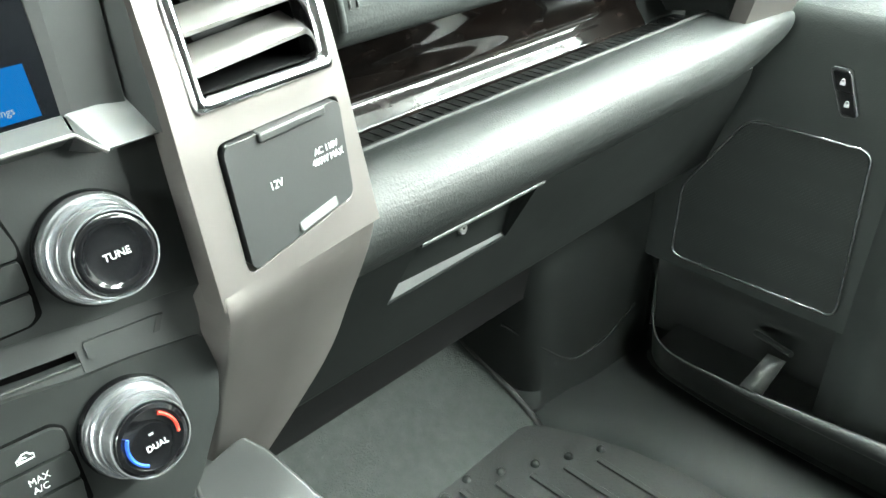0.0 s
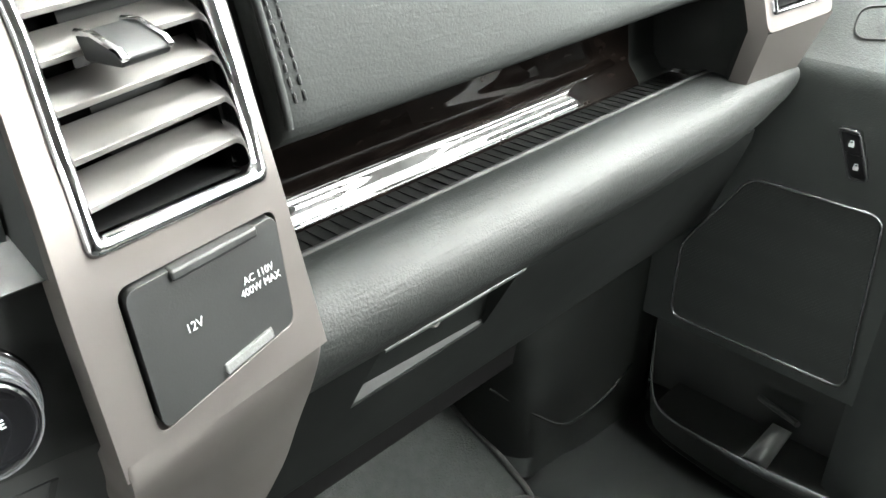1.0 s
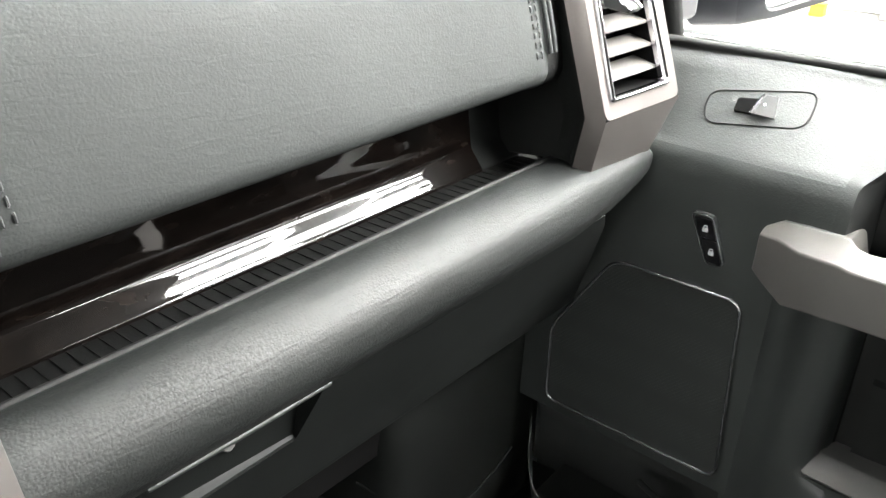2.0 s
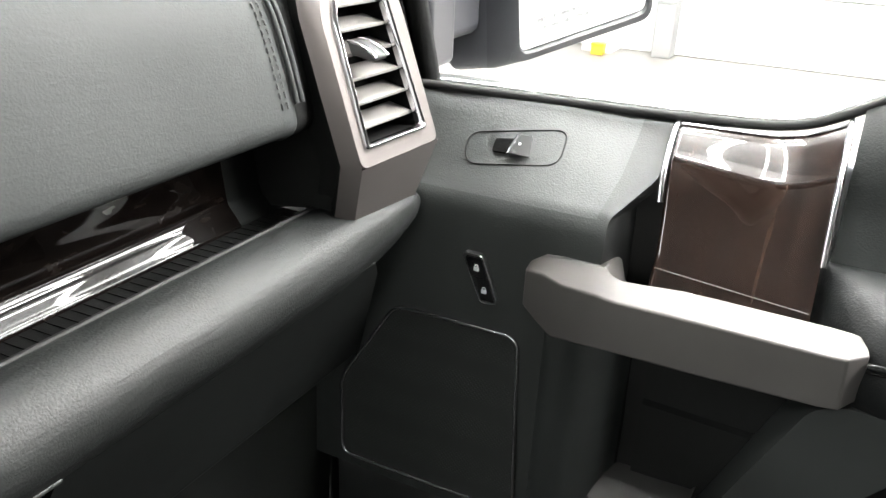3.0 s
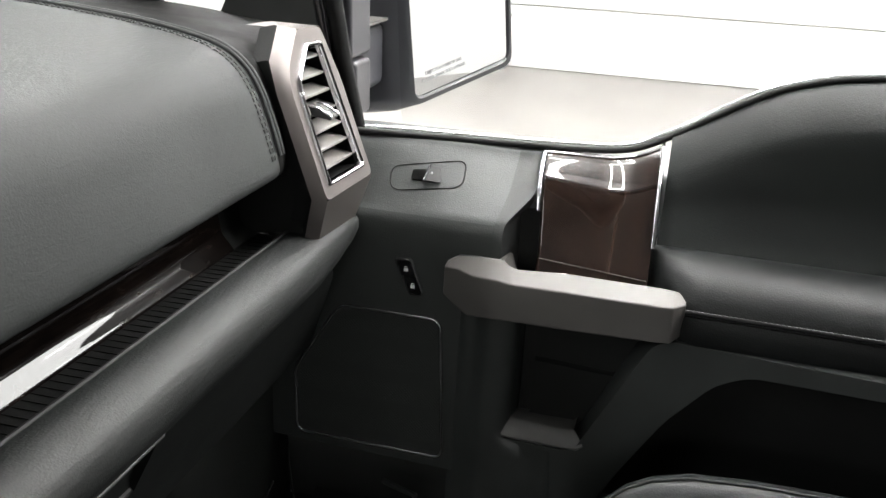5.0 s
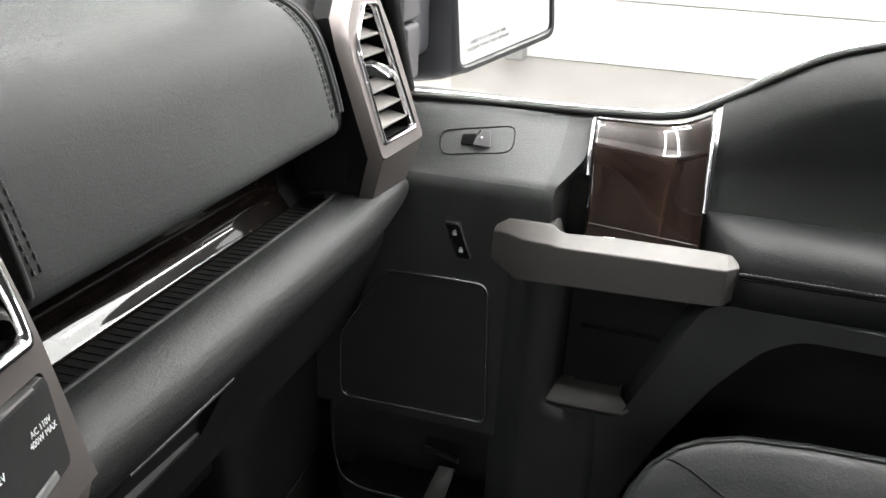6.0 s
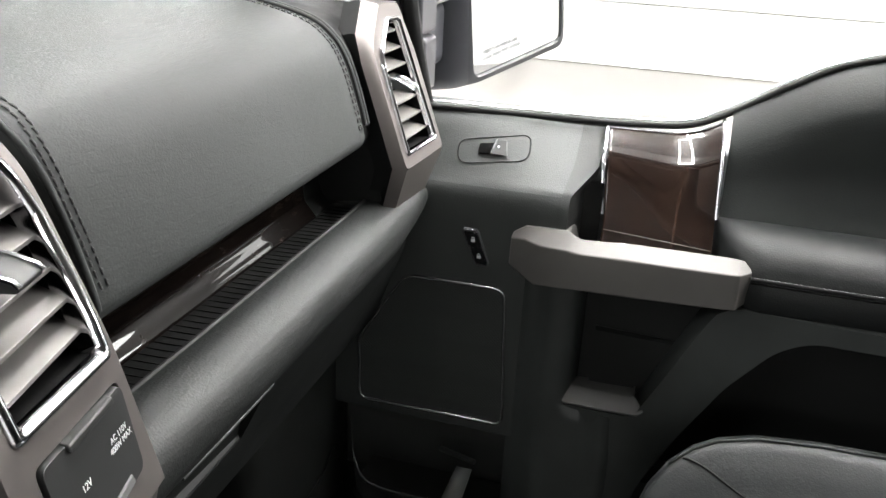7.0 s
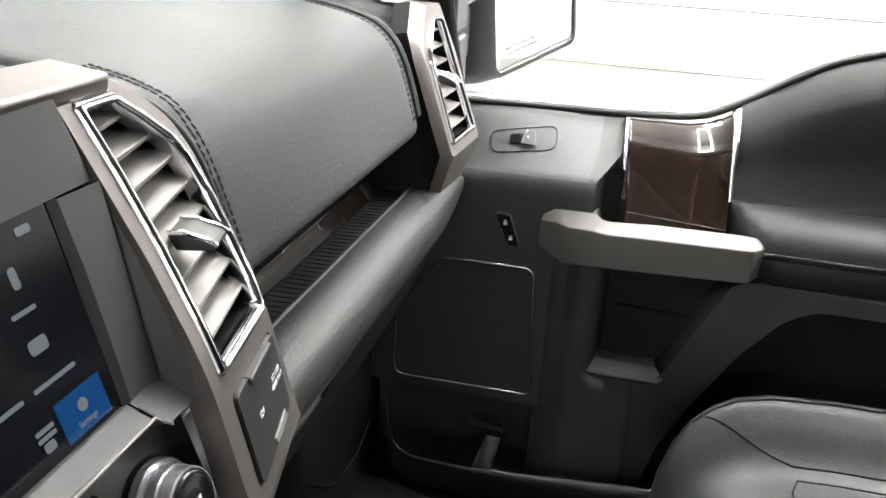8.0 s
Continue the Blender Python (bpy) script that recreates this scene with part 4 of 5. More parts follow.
def stack_keys():
    def key(pts, out=0.0022):
        return plate("key", rounded([SP(x, z, out) for x, z in pts], 0.0016), (0, 0.006, 0), SATIN, dash, bevel=0.001)
    up = axes((0, 0, 0), (1, 0, 0), (0, 0.279, 0.96))

    def word(text, x, z, size):
        m = up.copy()
        m.translation = SP(x, z, 0.0026)
        writing("print", text, m, size, PRINT, dash)
    for w in ([(0.07, 0.588), (0.1160, 0.588), (0.1192, 0.5722), (0.1180, 0.5460), (0.113, 0.5432), (0.07, 0.5440)], [(0.055, 0.5100), (0.1050, 0.5075), (0.1096, 0.5040), (0.1088, 0.4720), (0.055, 0.4730)]):
        plate("key_well", rounded([SP(x, z, 0.0006) for x, z in w], 0.002), (0, 0.003, 0), DUCT, dash)
    # keys beside the upper dial
    key([(0.075, 0.5865), (0.1145, 0.5865), (0.1180, 0.5722), (0.1172, 0.5680), (0.075, 0.5700)])
    key([(0.075, 0.5690), (0.1170, 0.5668), (0.1167, 0.5560), (0.075, 0.5570)])
    key([(0.075, 0.5560), (0.1165, 0.5548), (0.1150, 0.5465), (0.112, 0.5445), (0.075, 0.5455)])
    # keys beside the lower dial
    key([(0.060, 0.5085), (0.0860, 0.5072), (0.1045, 0.5060), (0.1083, 0.5035), (0.1078, 0.4955), (0.060, 0.4985)])
    key([(0.060, 0.4972), (0.1077, 0.4943), (0.1075, 0.4840), (0.060, 0.4862)])
    key([(0.060, 0.4850), (0.1074, 0.4828), (0.1060, 0.4725), (0.060, 0.4745)])
    word("MAX", 0.0940, 0.4912, 0.0037)
    word("A/C", 0.0935, 0.4876, 0.0037)
    # recirculation sign: a small car outline
    car = [(-0.0032, -0.0010), (-0.0030, 0.0004), (-0.0016, 0.0008), (-0.0006, 0.0018), (0.0014, 0.0018), (0.0022, 0.0007), (0.0032, 0.0004), (0.0033, -0.0010)]
    tube("sign", [SP(0.0925 + x, 0.5010 + z, 0.0025) for x, z in car], 0.0003, PRINT, dash, closed=True, n=5)
    tube("sign", [SP(0.0915 + 0.0016 * math.cos(k), 0.5010 + 0.0006 * math.sin(k), 0.0025) for k in (0.3, 1.2, 2.2, 3.1, 4.0, 5.0)], 0.0003, PRINT, dash, n=5)
    # disc slot with its lower lip, and the plate beside it
    tube("slot_lip", [SP(-0.06, 0.5266, -0.0015), SP(0.0946, 0.5247, -0.0015), SP(0.1236, 0.5221, -0.0015)], 0.0008, LEDGE, dash)
    plate("slot_plate", rounded([SP(0.127, 0.5290, -0.0018), SP(0.1606, 0.5262, -0.0018), SP(0.1559, 0.5200, -0.0012), SP(0.127, 0.5220, -0.0012)], 0.0016), (0, 0.003, 0), LEDGE, dash, bevel=0.0004)
    plate("slot_end", [SP(0.1572, 0.5263, -0.0014), SP(0.1600, 0.5261, -0.0014), SP(0.1562, 0.5204, -0.0008), SP(0.1536, 0.5206, -0.0008)], (0, 0.001, 0), SATIN, dash)


stack_keys()


def glove_handle():
    hole = [(0.3350, 0.012), (0.4500, 0.012), (0.4395, 0.405), (0.3275, 0.440)]
    tl, tr, br, bl = [G(*p, 0.003) for p in hole]
    din = G(0.4, 0, 0.014) - G(0.4, 0)
    btl, btr = tl + din + Vector((0.004, 0, 0)), tr + din - Vector((0.004, 0, 0))
    ml, mr = G(0.3400, 0.395, 0.007), G(0.4400, 0.392, 0.0035)
    mesh("handle_recess", [tl, tr, btr, btl, ml, mr, bl, br], [(0, 1, 2, 3), (3, 2, 5, 4), (0, 3, 4), (0, 4, 6), (1, 5, 2), (1, 7, 5)], GLOVE_SHADED, dash, "dark finger recess of the glove box handle", smooth=20)
    # ledge and lip use lighter plastics for the light they would catch
    mesh("handle_lit_ledge", [ml, mr, br + Vector((0, -0.0016, 0)), bl + Vector((0, -0.0016, 0)), bl + Vector((0, 0.006, -0.004)), br + Vector((0, 0.006, -0.004))], [(0, 1, 2, 3), (3, 2, 5, 4)], COVER, dash, "sloping lower ledge of the handle", smooth=20)
    tube("lip_highlight", [G(0.3352, 0.016, -0.0012), G(0.39, 0.0155, -0.0018), G(0.4500, 0.016, -0.0012)], 0.0018, PLASTIC, dash, "raised lip of the glove box handle, lightened as a highlight", n=8)
    m = axes(G(0.3935, 0.225, 0.010), (1, 0, 0), (0, 0.25, 1))
    lathe("lock", [(0.0042, -0.002), (0.0042, 0.0012), (0.0036, 0.0018), (0.0010, 0.0018), (0.0008, 0.0008), (0.0003, 0.0008)], m, GREY, dash, n=20)


glove_handle()


# ---------------------------------------------------------------- passenger door
door = thing("passenger_door", (0.83, 0.0, 0.03), "black door trim with burl wood and a silver pull", "door")


FRONT = catmull([(0.070, 0, 0.582), (0.034, 0, 0.580), (0.024, 0, 0.573), (0.004, 0, 0.554), (-0.014, 0, 0.5365), (-0.0245, 0, 0.5265), (-0.0340, 0, 0.5178), (-0.0398, 0, 0.5092), (-0.0422, 0, 0.498), (-0.0432, 0, 0.480), (-0.0440, 0, 0.45), (-0.0455, 0, 0.42),
                 (-0.050, 0, 0.31), (-0.055, 0, 0.215), (-0.053, 0, 0.203), (-0.042, 0, 0.196), (0.0, 0, 0.193)], 4)


def front_base(y, z):
    s = max(0.0, min(1.0, (z - 0.52) / 0.05))
    return 0.857 + s * (0.24 * (0.19 - y) if y < 0.154 else 0.0086 - 0.34 * (y - 0.154))


def front_rise(y, z):
    return max(0.0, min(1.0, (z - 0.52) / 0.05)) * max(-0.004, min(0.012, (y - 0.13) * 0.09))


def front_x(y, z):
    """The door trim's face ahead of the wood, at the height z."""
    z -= front_rise(y, z)
    for p, q in zip(FRONT, FRONT[1:]):
        if q.z <= z <= p.z and p.z > q.z:
            return front_base(y, z) + q.x + (p.x - q.x) * (z - q.z) / (p.z - q.z)
    return front_base(y, z)


def front_panel():
    secs = []
    for y in (0.42, 0.34, 0.29, 0.25, 0.22, 0.19, 0.16, 0.13, 0.11, 0.092):
        secs.append([Vector((front_base(y, p.z) + p.x, y, p.z + front_rise(y, p.z))) for p in FRONT])
    edge, inner, deep = [], [], []
    for p in FRONT:
        y = 0.079
        for _ in range(4):
            x = front_base(y, p.z) + p.x
            y = max(0.056, min(0.079, 0.079 - (x - 0.821) / 1.9))
        z = p.z + front_rise(y, p.z)
        edge.append(Vector((x, y, z)))
        low = p.z < 0.44
        inner.append(Vector((min(0.915, max(x + 0.03, 0.868)) if not low else x, max(0.0565, y - 0.010) if not low else 0.0565, z)))
        deep.append(Vector((min(0.920, max(x + 0.04, 0.872)) if not low else x + 0.03, 0.0480, min(z, 0.5765))))
    cut = next(i for i, p in enumerate(FRONT) if p.z < 0.517)
    turn = [p.lerp(q, 0.25) + Vector((-0.0006, 0.0, 0.0)) for p, q in zip(secs[-1], edge)]
    secs.append(turn)
    loft("trim_panel", [row[:cut + 1] for row in secs], VINYL, door, "black grained vinyl trim", smooth=60)
    # below the crease the weaker light is put into the colour
    loft("trim_lower_shaded", [row[cut:] for row in secs], TRIM_SHADED, door, "lower part of the door trim, shade put into its darker tone", smooth=60)
    loft("trim_corner", [turn, [(p + q) / 2 + Vector((-0.0006, 0.0, 0.0)) for p, q in zip(turn, edge)], edge], TRIM_SHADED, door, "rounded end of the trim, darkened for shade", smooth=60)
    # the gap's shade comes from the darker material here
    loft("trim_return", [edge, inner, deep], RECESS_SHADE, door, "return of the trim beside the wood, recess shade in its colour", smooth=30)


def lower_panel():
    def P(y, z, d=0.0):
        return Vector((0.786 + 0.08 * y + (z - 0.28) * (-0.06 + 0.13 * max(0.0, min(1.0, (y + 0.08) / 0.13))) + d, y, z))
    out = [(0.078, 0.273), (0.060, 0.273), (-0.022, 0.277), (-0.088, 0.432), (-0.105, 0.4425), (-0.25, 0.4435), (-0.70, 0.447), (-0.70, 0.428), (-0.30, 0.424), (-0.182, 0.420), (-0.152, 0.402), (-0.112, 0.345), (-0.072, 0.262), (-0.040, 0.185), (-0.020, 0.09), (0.078, 0.09)]
    plate("lower_panel", rounded([P(*p) for p in out], 0.014), (0.075, 0, 0), DOOR_LOWER, door, "black moulded lower door panel", bevel=0.007, seg=4)
    # rounded post between the loudspeaker and the pocket
    secs = []
    for z in (0.434, 0.40, 0.35, 0.31, 0.285, 0.274, 0.270, 0.25, 0.20, 0.14, 0.09):
        w = 1.0 if z < 0.272 else 0.0
        x = P(0.07, z).x
        face = front_x(0.12, max(z, 0.205))
        secs.append(catmull([(face + 0.004, 0.124, z), (face - 0.003, 0.113, z), (x + 0.006, 0.099, z), (x - 0.001, 0.086, z), (x - 0.0025, 0.074, z), (x - 0.0005 - 0.002 * w, 0.062 - 0.008 * w, z), (x + 0.008 - 0.0095 * w, 0.0535 - 0.026 * w, z), (x + 0.034 - 0.033 * w, 0.0495 - 0.054 * w, z), (x + 0.075, 0.0485 - 0.060 * w, z)], 4))
    loft("pocket_post", secs, DOOR_LOWER, door, "rounded post beside the pocket", smooth=60)
    # sloping sill of the pocket, its grey lightened for the light it catches
    rim = [[P(y1, z1 - 0.007, 0.006), P(y1, z1 - 0.003, -0.0004), P(y1, z1, -0.0024), P(y1, z1, -0.0024).lerp(P(y2, z2, 0.011), 0.5) + Vector((-0.0012, 0, 0.0012)), P(y2, z2, 0.011), P(y2, z2 + 0.0008, 0.016), P(y2, z2 - 0.012, 0.07)]
           for y1, z1, y2, z2 in ((0.0590, 0.2810, 0.0520, 0.2935), (0.0575, 0.2785, 0.0505, 0.2920), (0.02, 0.2800, 0.018, 0.2930), (-0.027, 0.2840, -0.018, 0.2950), (-0.0335, 0.2905, -0.0215, 0.2990))]
    loft("pocket_sill", rim, GREY, door, "top edge of the door pocket, lightened as if lit", smooth=50)
    # pocket back and insert are darkened for the shade inside the pocket
    box("pocket_back", (0.838, -0.70, 0.15), (0.852, 0.10, 0.452), RECESS_SHADE, door)
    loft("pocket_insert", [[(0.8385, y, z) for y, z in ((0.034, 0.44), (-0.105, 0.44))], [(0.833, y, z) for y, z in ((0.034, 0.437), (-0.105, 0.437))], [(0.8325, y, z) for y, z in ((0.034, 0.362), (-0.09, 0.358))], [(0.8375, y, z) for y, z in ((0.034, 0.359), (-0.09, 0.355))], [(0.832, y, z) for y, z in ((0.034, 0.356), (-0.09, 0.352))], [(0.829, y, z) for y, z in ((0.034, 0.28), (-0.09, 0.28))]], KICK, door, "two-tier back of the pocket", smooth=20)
    box("door_core", (0.885, -0.75, 0.04), (0.95, 0.45, 0.48), PLASTIC, door)


def door_bin():
    lip = [(0.785, 0.322, 0.195), (0.772, 0.312, 0.145), (0.760, 0.285, 0.118), (0.748, 0.20, 0.124), (0.744, 0.13, 0.132), (0.741, 0.036, 0.143), (0.740, -0.05, 0.152), (0.742, -0.3, 0.165), (0.745, -0.65, 0.17)]
    pts = catmull(lip, 6)
    secs = []
    for p in pts:
        r = max(0.003, min(0.012, 0.012 - 0.042 * (p.y - 0.02)))
        secs.append([p + Vector((-math.cos(a) * r * 0.55, 0, math.sin(a) * r - r * 0.7)) for a in [2 * math.pi * k / 12 for k in range(12)]])
    loft("bin_rim", secs, PLASTIC, door, "rounded rim of the map pocket", closed=True, caps=True, smooth=60)
    loft("bin_front", [[p, p + Vector((0.004, 0.0, -0.03)), Vector((p.x + 0.02, p.y, 0.05)), Vector((p.x + 0.05, p.y, 0.03))] for p in pts], PLASTIC, door, smooth=60)
    loft("bin_floor", [[Vector((p.x + 0.004, p.y, 0.075)), Vector((0.87, p.y, 0.075))] for p in pts], PLASTIC, door)
    loft("bin_back", [[Vector((0.866, y, 0.05)), Vector((0.866, y, 0.13)), Vector((0.85, y, 0.185)), Vector((0.81, y, 0.20))] for y in (0.36, 0.2, 0.0, -0.3, -0.7)], PLASTIC, door, smooth=60)
    loft("bin_divider", [[(0.768, 0.205, 0.085), (0.757, 0.190, 0.122), (0.790, 0.180, 0.150)], [(0.768, 0.178, 0.085), (0.757, 0.165, 0.122), (0.790, 0.160, 0.150)]], PLASTIC, door, "divider in the map pocket", smooth=20, thick=0.004)
    tube("divider_bar", [(0.835, 0.213, 0.136), (0.82, 0.195, 0.145), (0.802, 0.160, 0.153)], 0.0035, PLASTIC, door, "top bar of the divider", n=8)


def wood_panel():
    prof = [(0.948, 0.5720), (0.924, 0.5755), (0.906, 0.5755), (0.889, 0.5690), (0.874, 0.5570), (0.8625, 0.5430), (0.854, 0.5280), (0.845, 0.5120), (0.832, 0.4920), (0.8195, 0.4740), (0.8085, 0.4580)]
    fine = catmull([(x, 0, z) for x, z in prof], 5)

    def sec(y, d=0.0, dz=0.0):
        s = (0.052 - y) / 0.126
        row = []
        for p in fine:
            up = max(0.0, min(1.0, (p.z - 0.49) / 0.085))
            row.append(Vector((p.x - 0.020 * s * (1 - up) + 0.008 * s * up + d, y - (0.010 - 0.006 * s) * (1 - up), p.z + dz + 0.020 * (max(0.0, s - 0.52) / 0.48) ** 2 * up)))
        return row
    cols = [(0.0520, 0.006), (0.0518, 0.0022), (0.0510, 0.0005), (0.049, 0.0)] + [(0.0475 - 0.0049 * k, 0.0) for k in range(25)]
    loft("wood_panel", [sec(y, d) for y, d in cols], WOOD, door, "glossy dark burl wood panel", smooth=60)
    for y, a, z in ((0.0545, 5, 31), (-0.0715, 5, 37)):
        s = sec(y, -0.002)
        tube("chrome_edge", s[a:z], 0.0036, CHROME, door, "chrome edge of the wood panel", n=10, flat=0.75, up=(0, 1, 0))
    tube("chrome_line", [sec(y, -0.0008, 0.0012)[8] for y in (0.052, 0.03, 0.0, -0.02, -0.04, -0.06, -0.070)], 0.0012, CHROME, door)
    tube("foot_line", [sec(y, -0.0012, 0.002)[46 + k] for y, k in ((0.050, 0), (0.02, -1), (-0.02, -1), (-0.05, -2), (-0.069, -2))], 0.0011, CHROME, door)
    tube("seam_line", [sec(y, -0.0004)[42] for y in (0.050, 0.02, 0.0, -0.04, -0.069)], 0.0004, GREY, door)


def pull():
    # back top, front top, front foot of each section, from the front end to the rear one
    rows = [((0.8125, 0.1365, 0.4720), (0.8060, 0.1385, 0.4665), (0.8060, 0.1385, 0.4340)),
            ((0.8105, 0.1229, 0.4815), (0.8000, 0.1215, 0.4690), (0.7960, 0.1240, 0.4290)),
            ((0.8105, 0.1062, 0.4825), (0.7930, 0.1030, 0.4665), (0.7880, 0.1065, 0.4215)),
            ((0.8095, 0.0740, 0.4830), (0.7885, 0.0735, 0.4680), (0.7850, 0.0745, 0.4240)),
            ((0.8060, 0.0660, 0.4795), (0.7880, 0.0660, 0.4670), (0.7848, 0.0670, 0.4245)),
            ((0.8060, 0.0580, 0.4775), (0.7870, 0.0570, 0.4670), (0.7845, 0.0580, 0.4250)),
            ((0.8060, 0.0000, 0.4810), (0.7770, 0.0000, 0.4725), (0.7750, 0.0000, 0.4310)),
            ((0.7860, -0.0890, 0.4900), (0.7570, -0.0890, 0.4825), (0.7595, -0.0900, 0.4422)),
            ((0.7830, -0.1020, 0.4905), (0.7560, -0.1010, 0.4835), (0.7590, -0.1030, 0.4438)),
            ((0.7850, -0.1110, 0.4880), (0.7700, -0.1135, 0.4830), (0.7725, -0.1140, 0.4485))]
    secs = []
    for b, f, l in rows:
        b, f, l = Vector(b), Vector(f), Vector(l)
        drop = 0.0 if b.y > 0.07 else 1.0
        secs.append([b + Vector((0.045, 0, -0.004 - 0.02 * drop)), b + Vector((0.003, 0, -0.0006 - 0.012 * drop)), b, f, l, l + Vector((0.010, 0, -0.0015)), l + Vector((0.060, 0, -0.001))])
    loft("door_pull", secs, PULL, door, "satin grey door pull", closed=True, caps=True, smooth=20, bevel=0.0022)


def rear_pad():
    ys = [(-0.079, 0.604), (-0.10, 0.616), (-0.133, 0.636), (-0.16, 0.652), (-0.19, 0.665), (-0.23, 0.676), (-0.275, 0.682), (-0.35, 0.686), (-0.5, 0.688), (-0.75, 0.688)]
    secs = []
    for y, zb in ys:
        h = zb - 0.515
        prof = [(0.950, zb + 0.001), (0.934, zb + 0.0005), (0.920, zb - 0.006), (0.904, zb - 0.018), (0.891, zb - 0.032), (0.884, zb - 0.046), (0.880, zb - max(0.060, h * 0.5)), (0.876, zb - max(0.066, h * 0.75)), (0.866, 0.520), (0.856, 0.503)]
        secs.append([p for p in catmull([(x, y, z) for x, z in prof], 4)])
    loft("upper_pad", secs, PAD, door, "soft black upper door pad", smooth=60)
    arm = [(0.872, 0.497), (0.856, 0.5065), (0.838, 0.5120), (0.812, 0.5105), (0.789, 0.503), (0.773, 0.490), (0.767, 0.478), (0.7635, 0.462), (0.765, 0.445), (0.775, 0.437), (0.82, 0.435)]
    fine = catmull([(x, 0, z) for x, z in arm], 4)
    secs = []
    for y, e in ((-0.0735, 0.97), (-0.0745, 0.80), (-0.077, 0.64), (-0.082, 0.46), (-0.090, 0.29), (-0.100, 0.15), (-0.112, 0.055), (-0.128, 0.0), (-0.3, 0.0), (-0.5, 0.0), (-0.75, 0.0)):
        secs.append([Vector((p.x + (0.872 - p.x) * e, y, p.z + (0.47 - p.z) * e * 0.25)) for p in fine])
    loft("armrest", secs, ARMREST, door, "padded black leather armrest", smooth=60)
    tube("welt", [(0.7672, y, 0.4770) for y in (-0.113, -0.3, -0.5, -0.7)], 0.0024, ARMREST, door, "rolled welt along the armrest seam", n=10)
    tube("seam", [(0.7652, y, 0.4738) for y in (-0.113, -0.3, -0.5, -0.7)], 0.0009, DUCT, door, n=6)
    y = -0.116
    while y > -0.70:
        tube("stitch", [(0.7663, y, 0.4794), (0.7656, y - 0.0016, 0.4797), (0.7663, y - 0.0036, 0.4794)], 0.0007, THREAD_GREY, door, n=5)
        y -= 0.0052


def belt():
    line = [(0.825, 0.36, 0.592), (0.852, 0.25, 0.590), (0.890, 0.152, 0.5825), (0.914, 0.05, 0.5790), (0.922, -0.03, 0.5830), (0.926, -0.078, 0.603), (0.925, -0.133, 0.638), (0.927, -0.19, 0.667), (0.928, -0.275, 0.684), (0.928, -0.45, 0.690), (0.928, -0.75, 0.690)]
    pts = catmull(line, 6)
    tube("weather_strip", [p + Vector((0.010, 0, 0.001)) for p in pts], 0.0042, BEAD, door, "black rubber window seal")
    tube("outer_strip", [p + Vector((0.030, 0, 0.000)) for p in pts], 0.0045, DARK_CHROME, door, "outer belt strip")
    g = loft("window_glass", [[p + Vector((-0.06, 0, 0.50)), p + Vector((0.024, 0, -0.01))] for p in pts if p.y < 0.23], GLASS, door)
    g.visible_shadow = False
    box("outer_skin", (0.955, -0.75, 0.0), (0.985, 0.45, 0.555), PAINT, door, bevel=0.01)
    tube("window_channel", [(0.868, 0.262, 0.585), (0.863, 0.276, 0.66), (0.858, 0.286, 0.73), (0.845, 0.30, 0.86)], 0.0075, RUBBER, door, "black window channel", flat=1.3)
    tube("channel_edge", [(0.862, 0.274, 0.585), (0.856, 0.290, 0.66), (0.850, 0.300, 0.73), (0.838, 0.315, 0.86)], 0.006, GLOSS, door)
    mesh("sail_panel", [(0.872, 0.275, 0.585), (0.866, 0.292, 0.73), (0.87, 0.42, 0.72), (0.89, 0.50, 0.585)], [(0, 1, 2, 3)], PLASTIC, door)


def speaker():
    def P(y, z, d=0.0):
        return Vector((0.8005 + 0.013 * max(0, (z - 0.22) / 0.18) + d, y, z))
    o = [P(0.262, 0.397), P(0.141, 0.3985), P(0.1285, 0.222), P(0.3145, 0.2195), P(0.318, 0.305)]
    plate("speaker_grille", rounded([p + Vector((-0.003, 0, 0)) for p in o], 0.012), (0.01, 0, 0), GRILLE, door, "black perforated speaker grille", bevel=0.001)
    tube("speaker_bezel", rounded([p + Vector((-0.0035, 0, 0)) for p in o], 0.013), 0.0019, DARK_CHROME, door, "thin bright-edged bezel", closed=True)


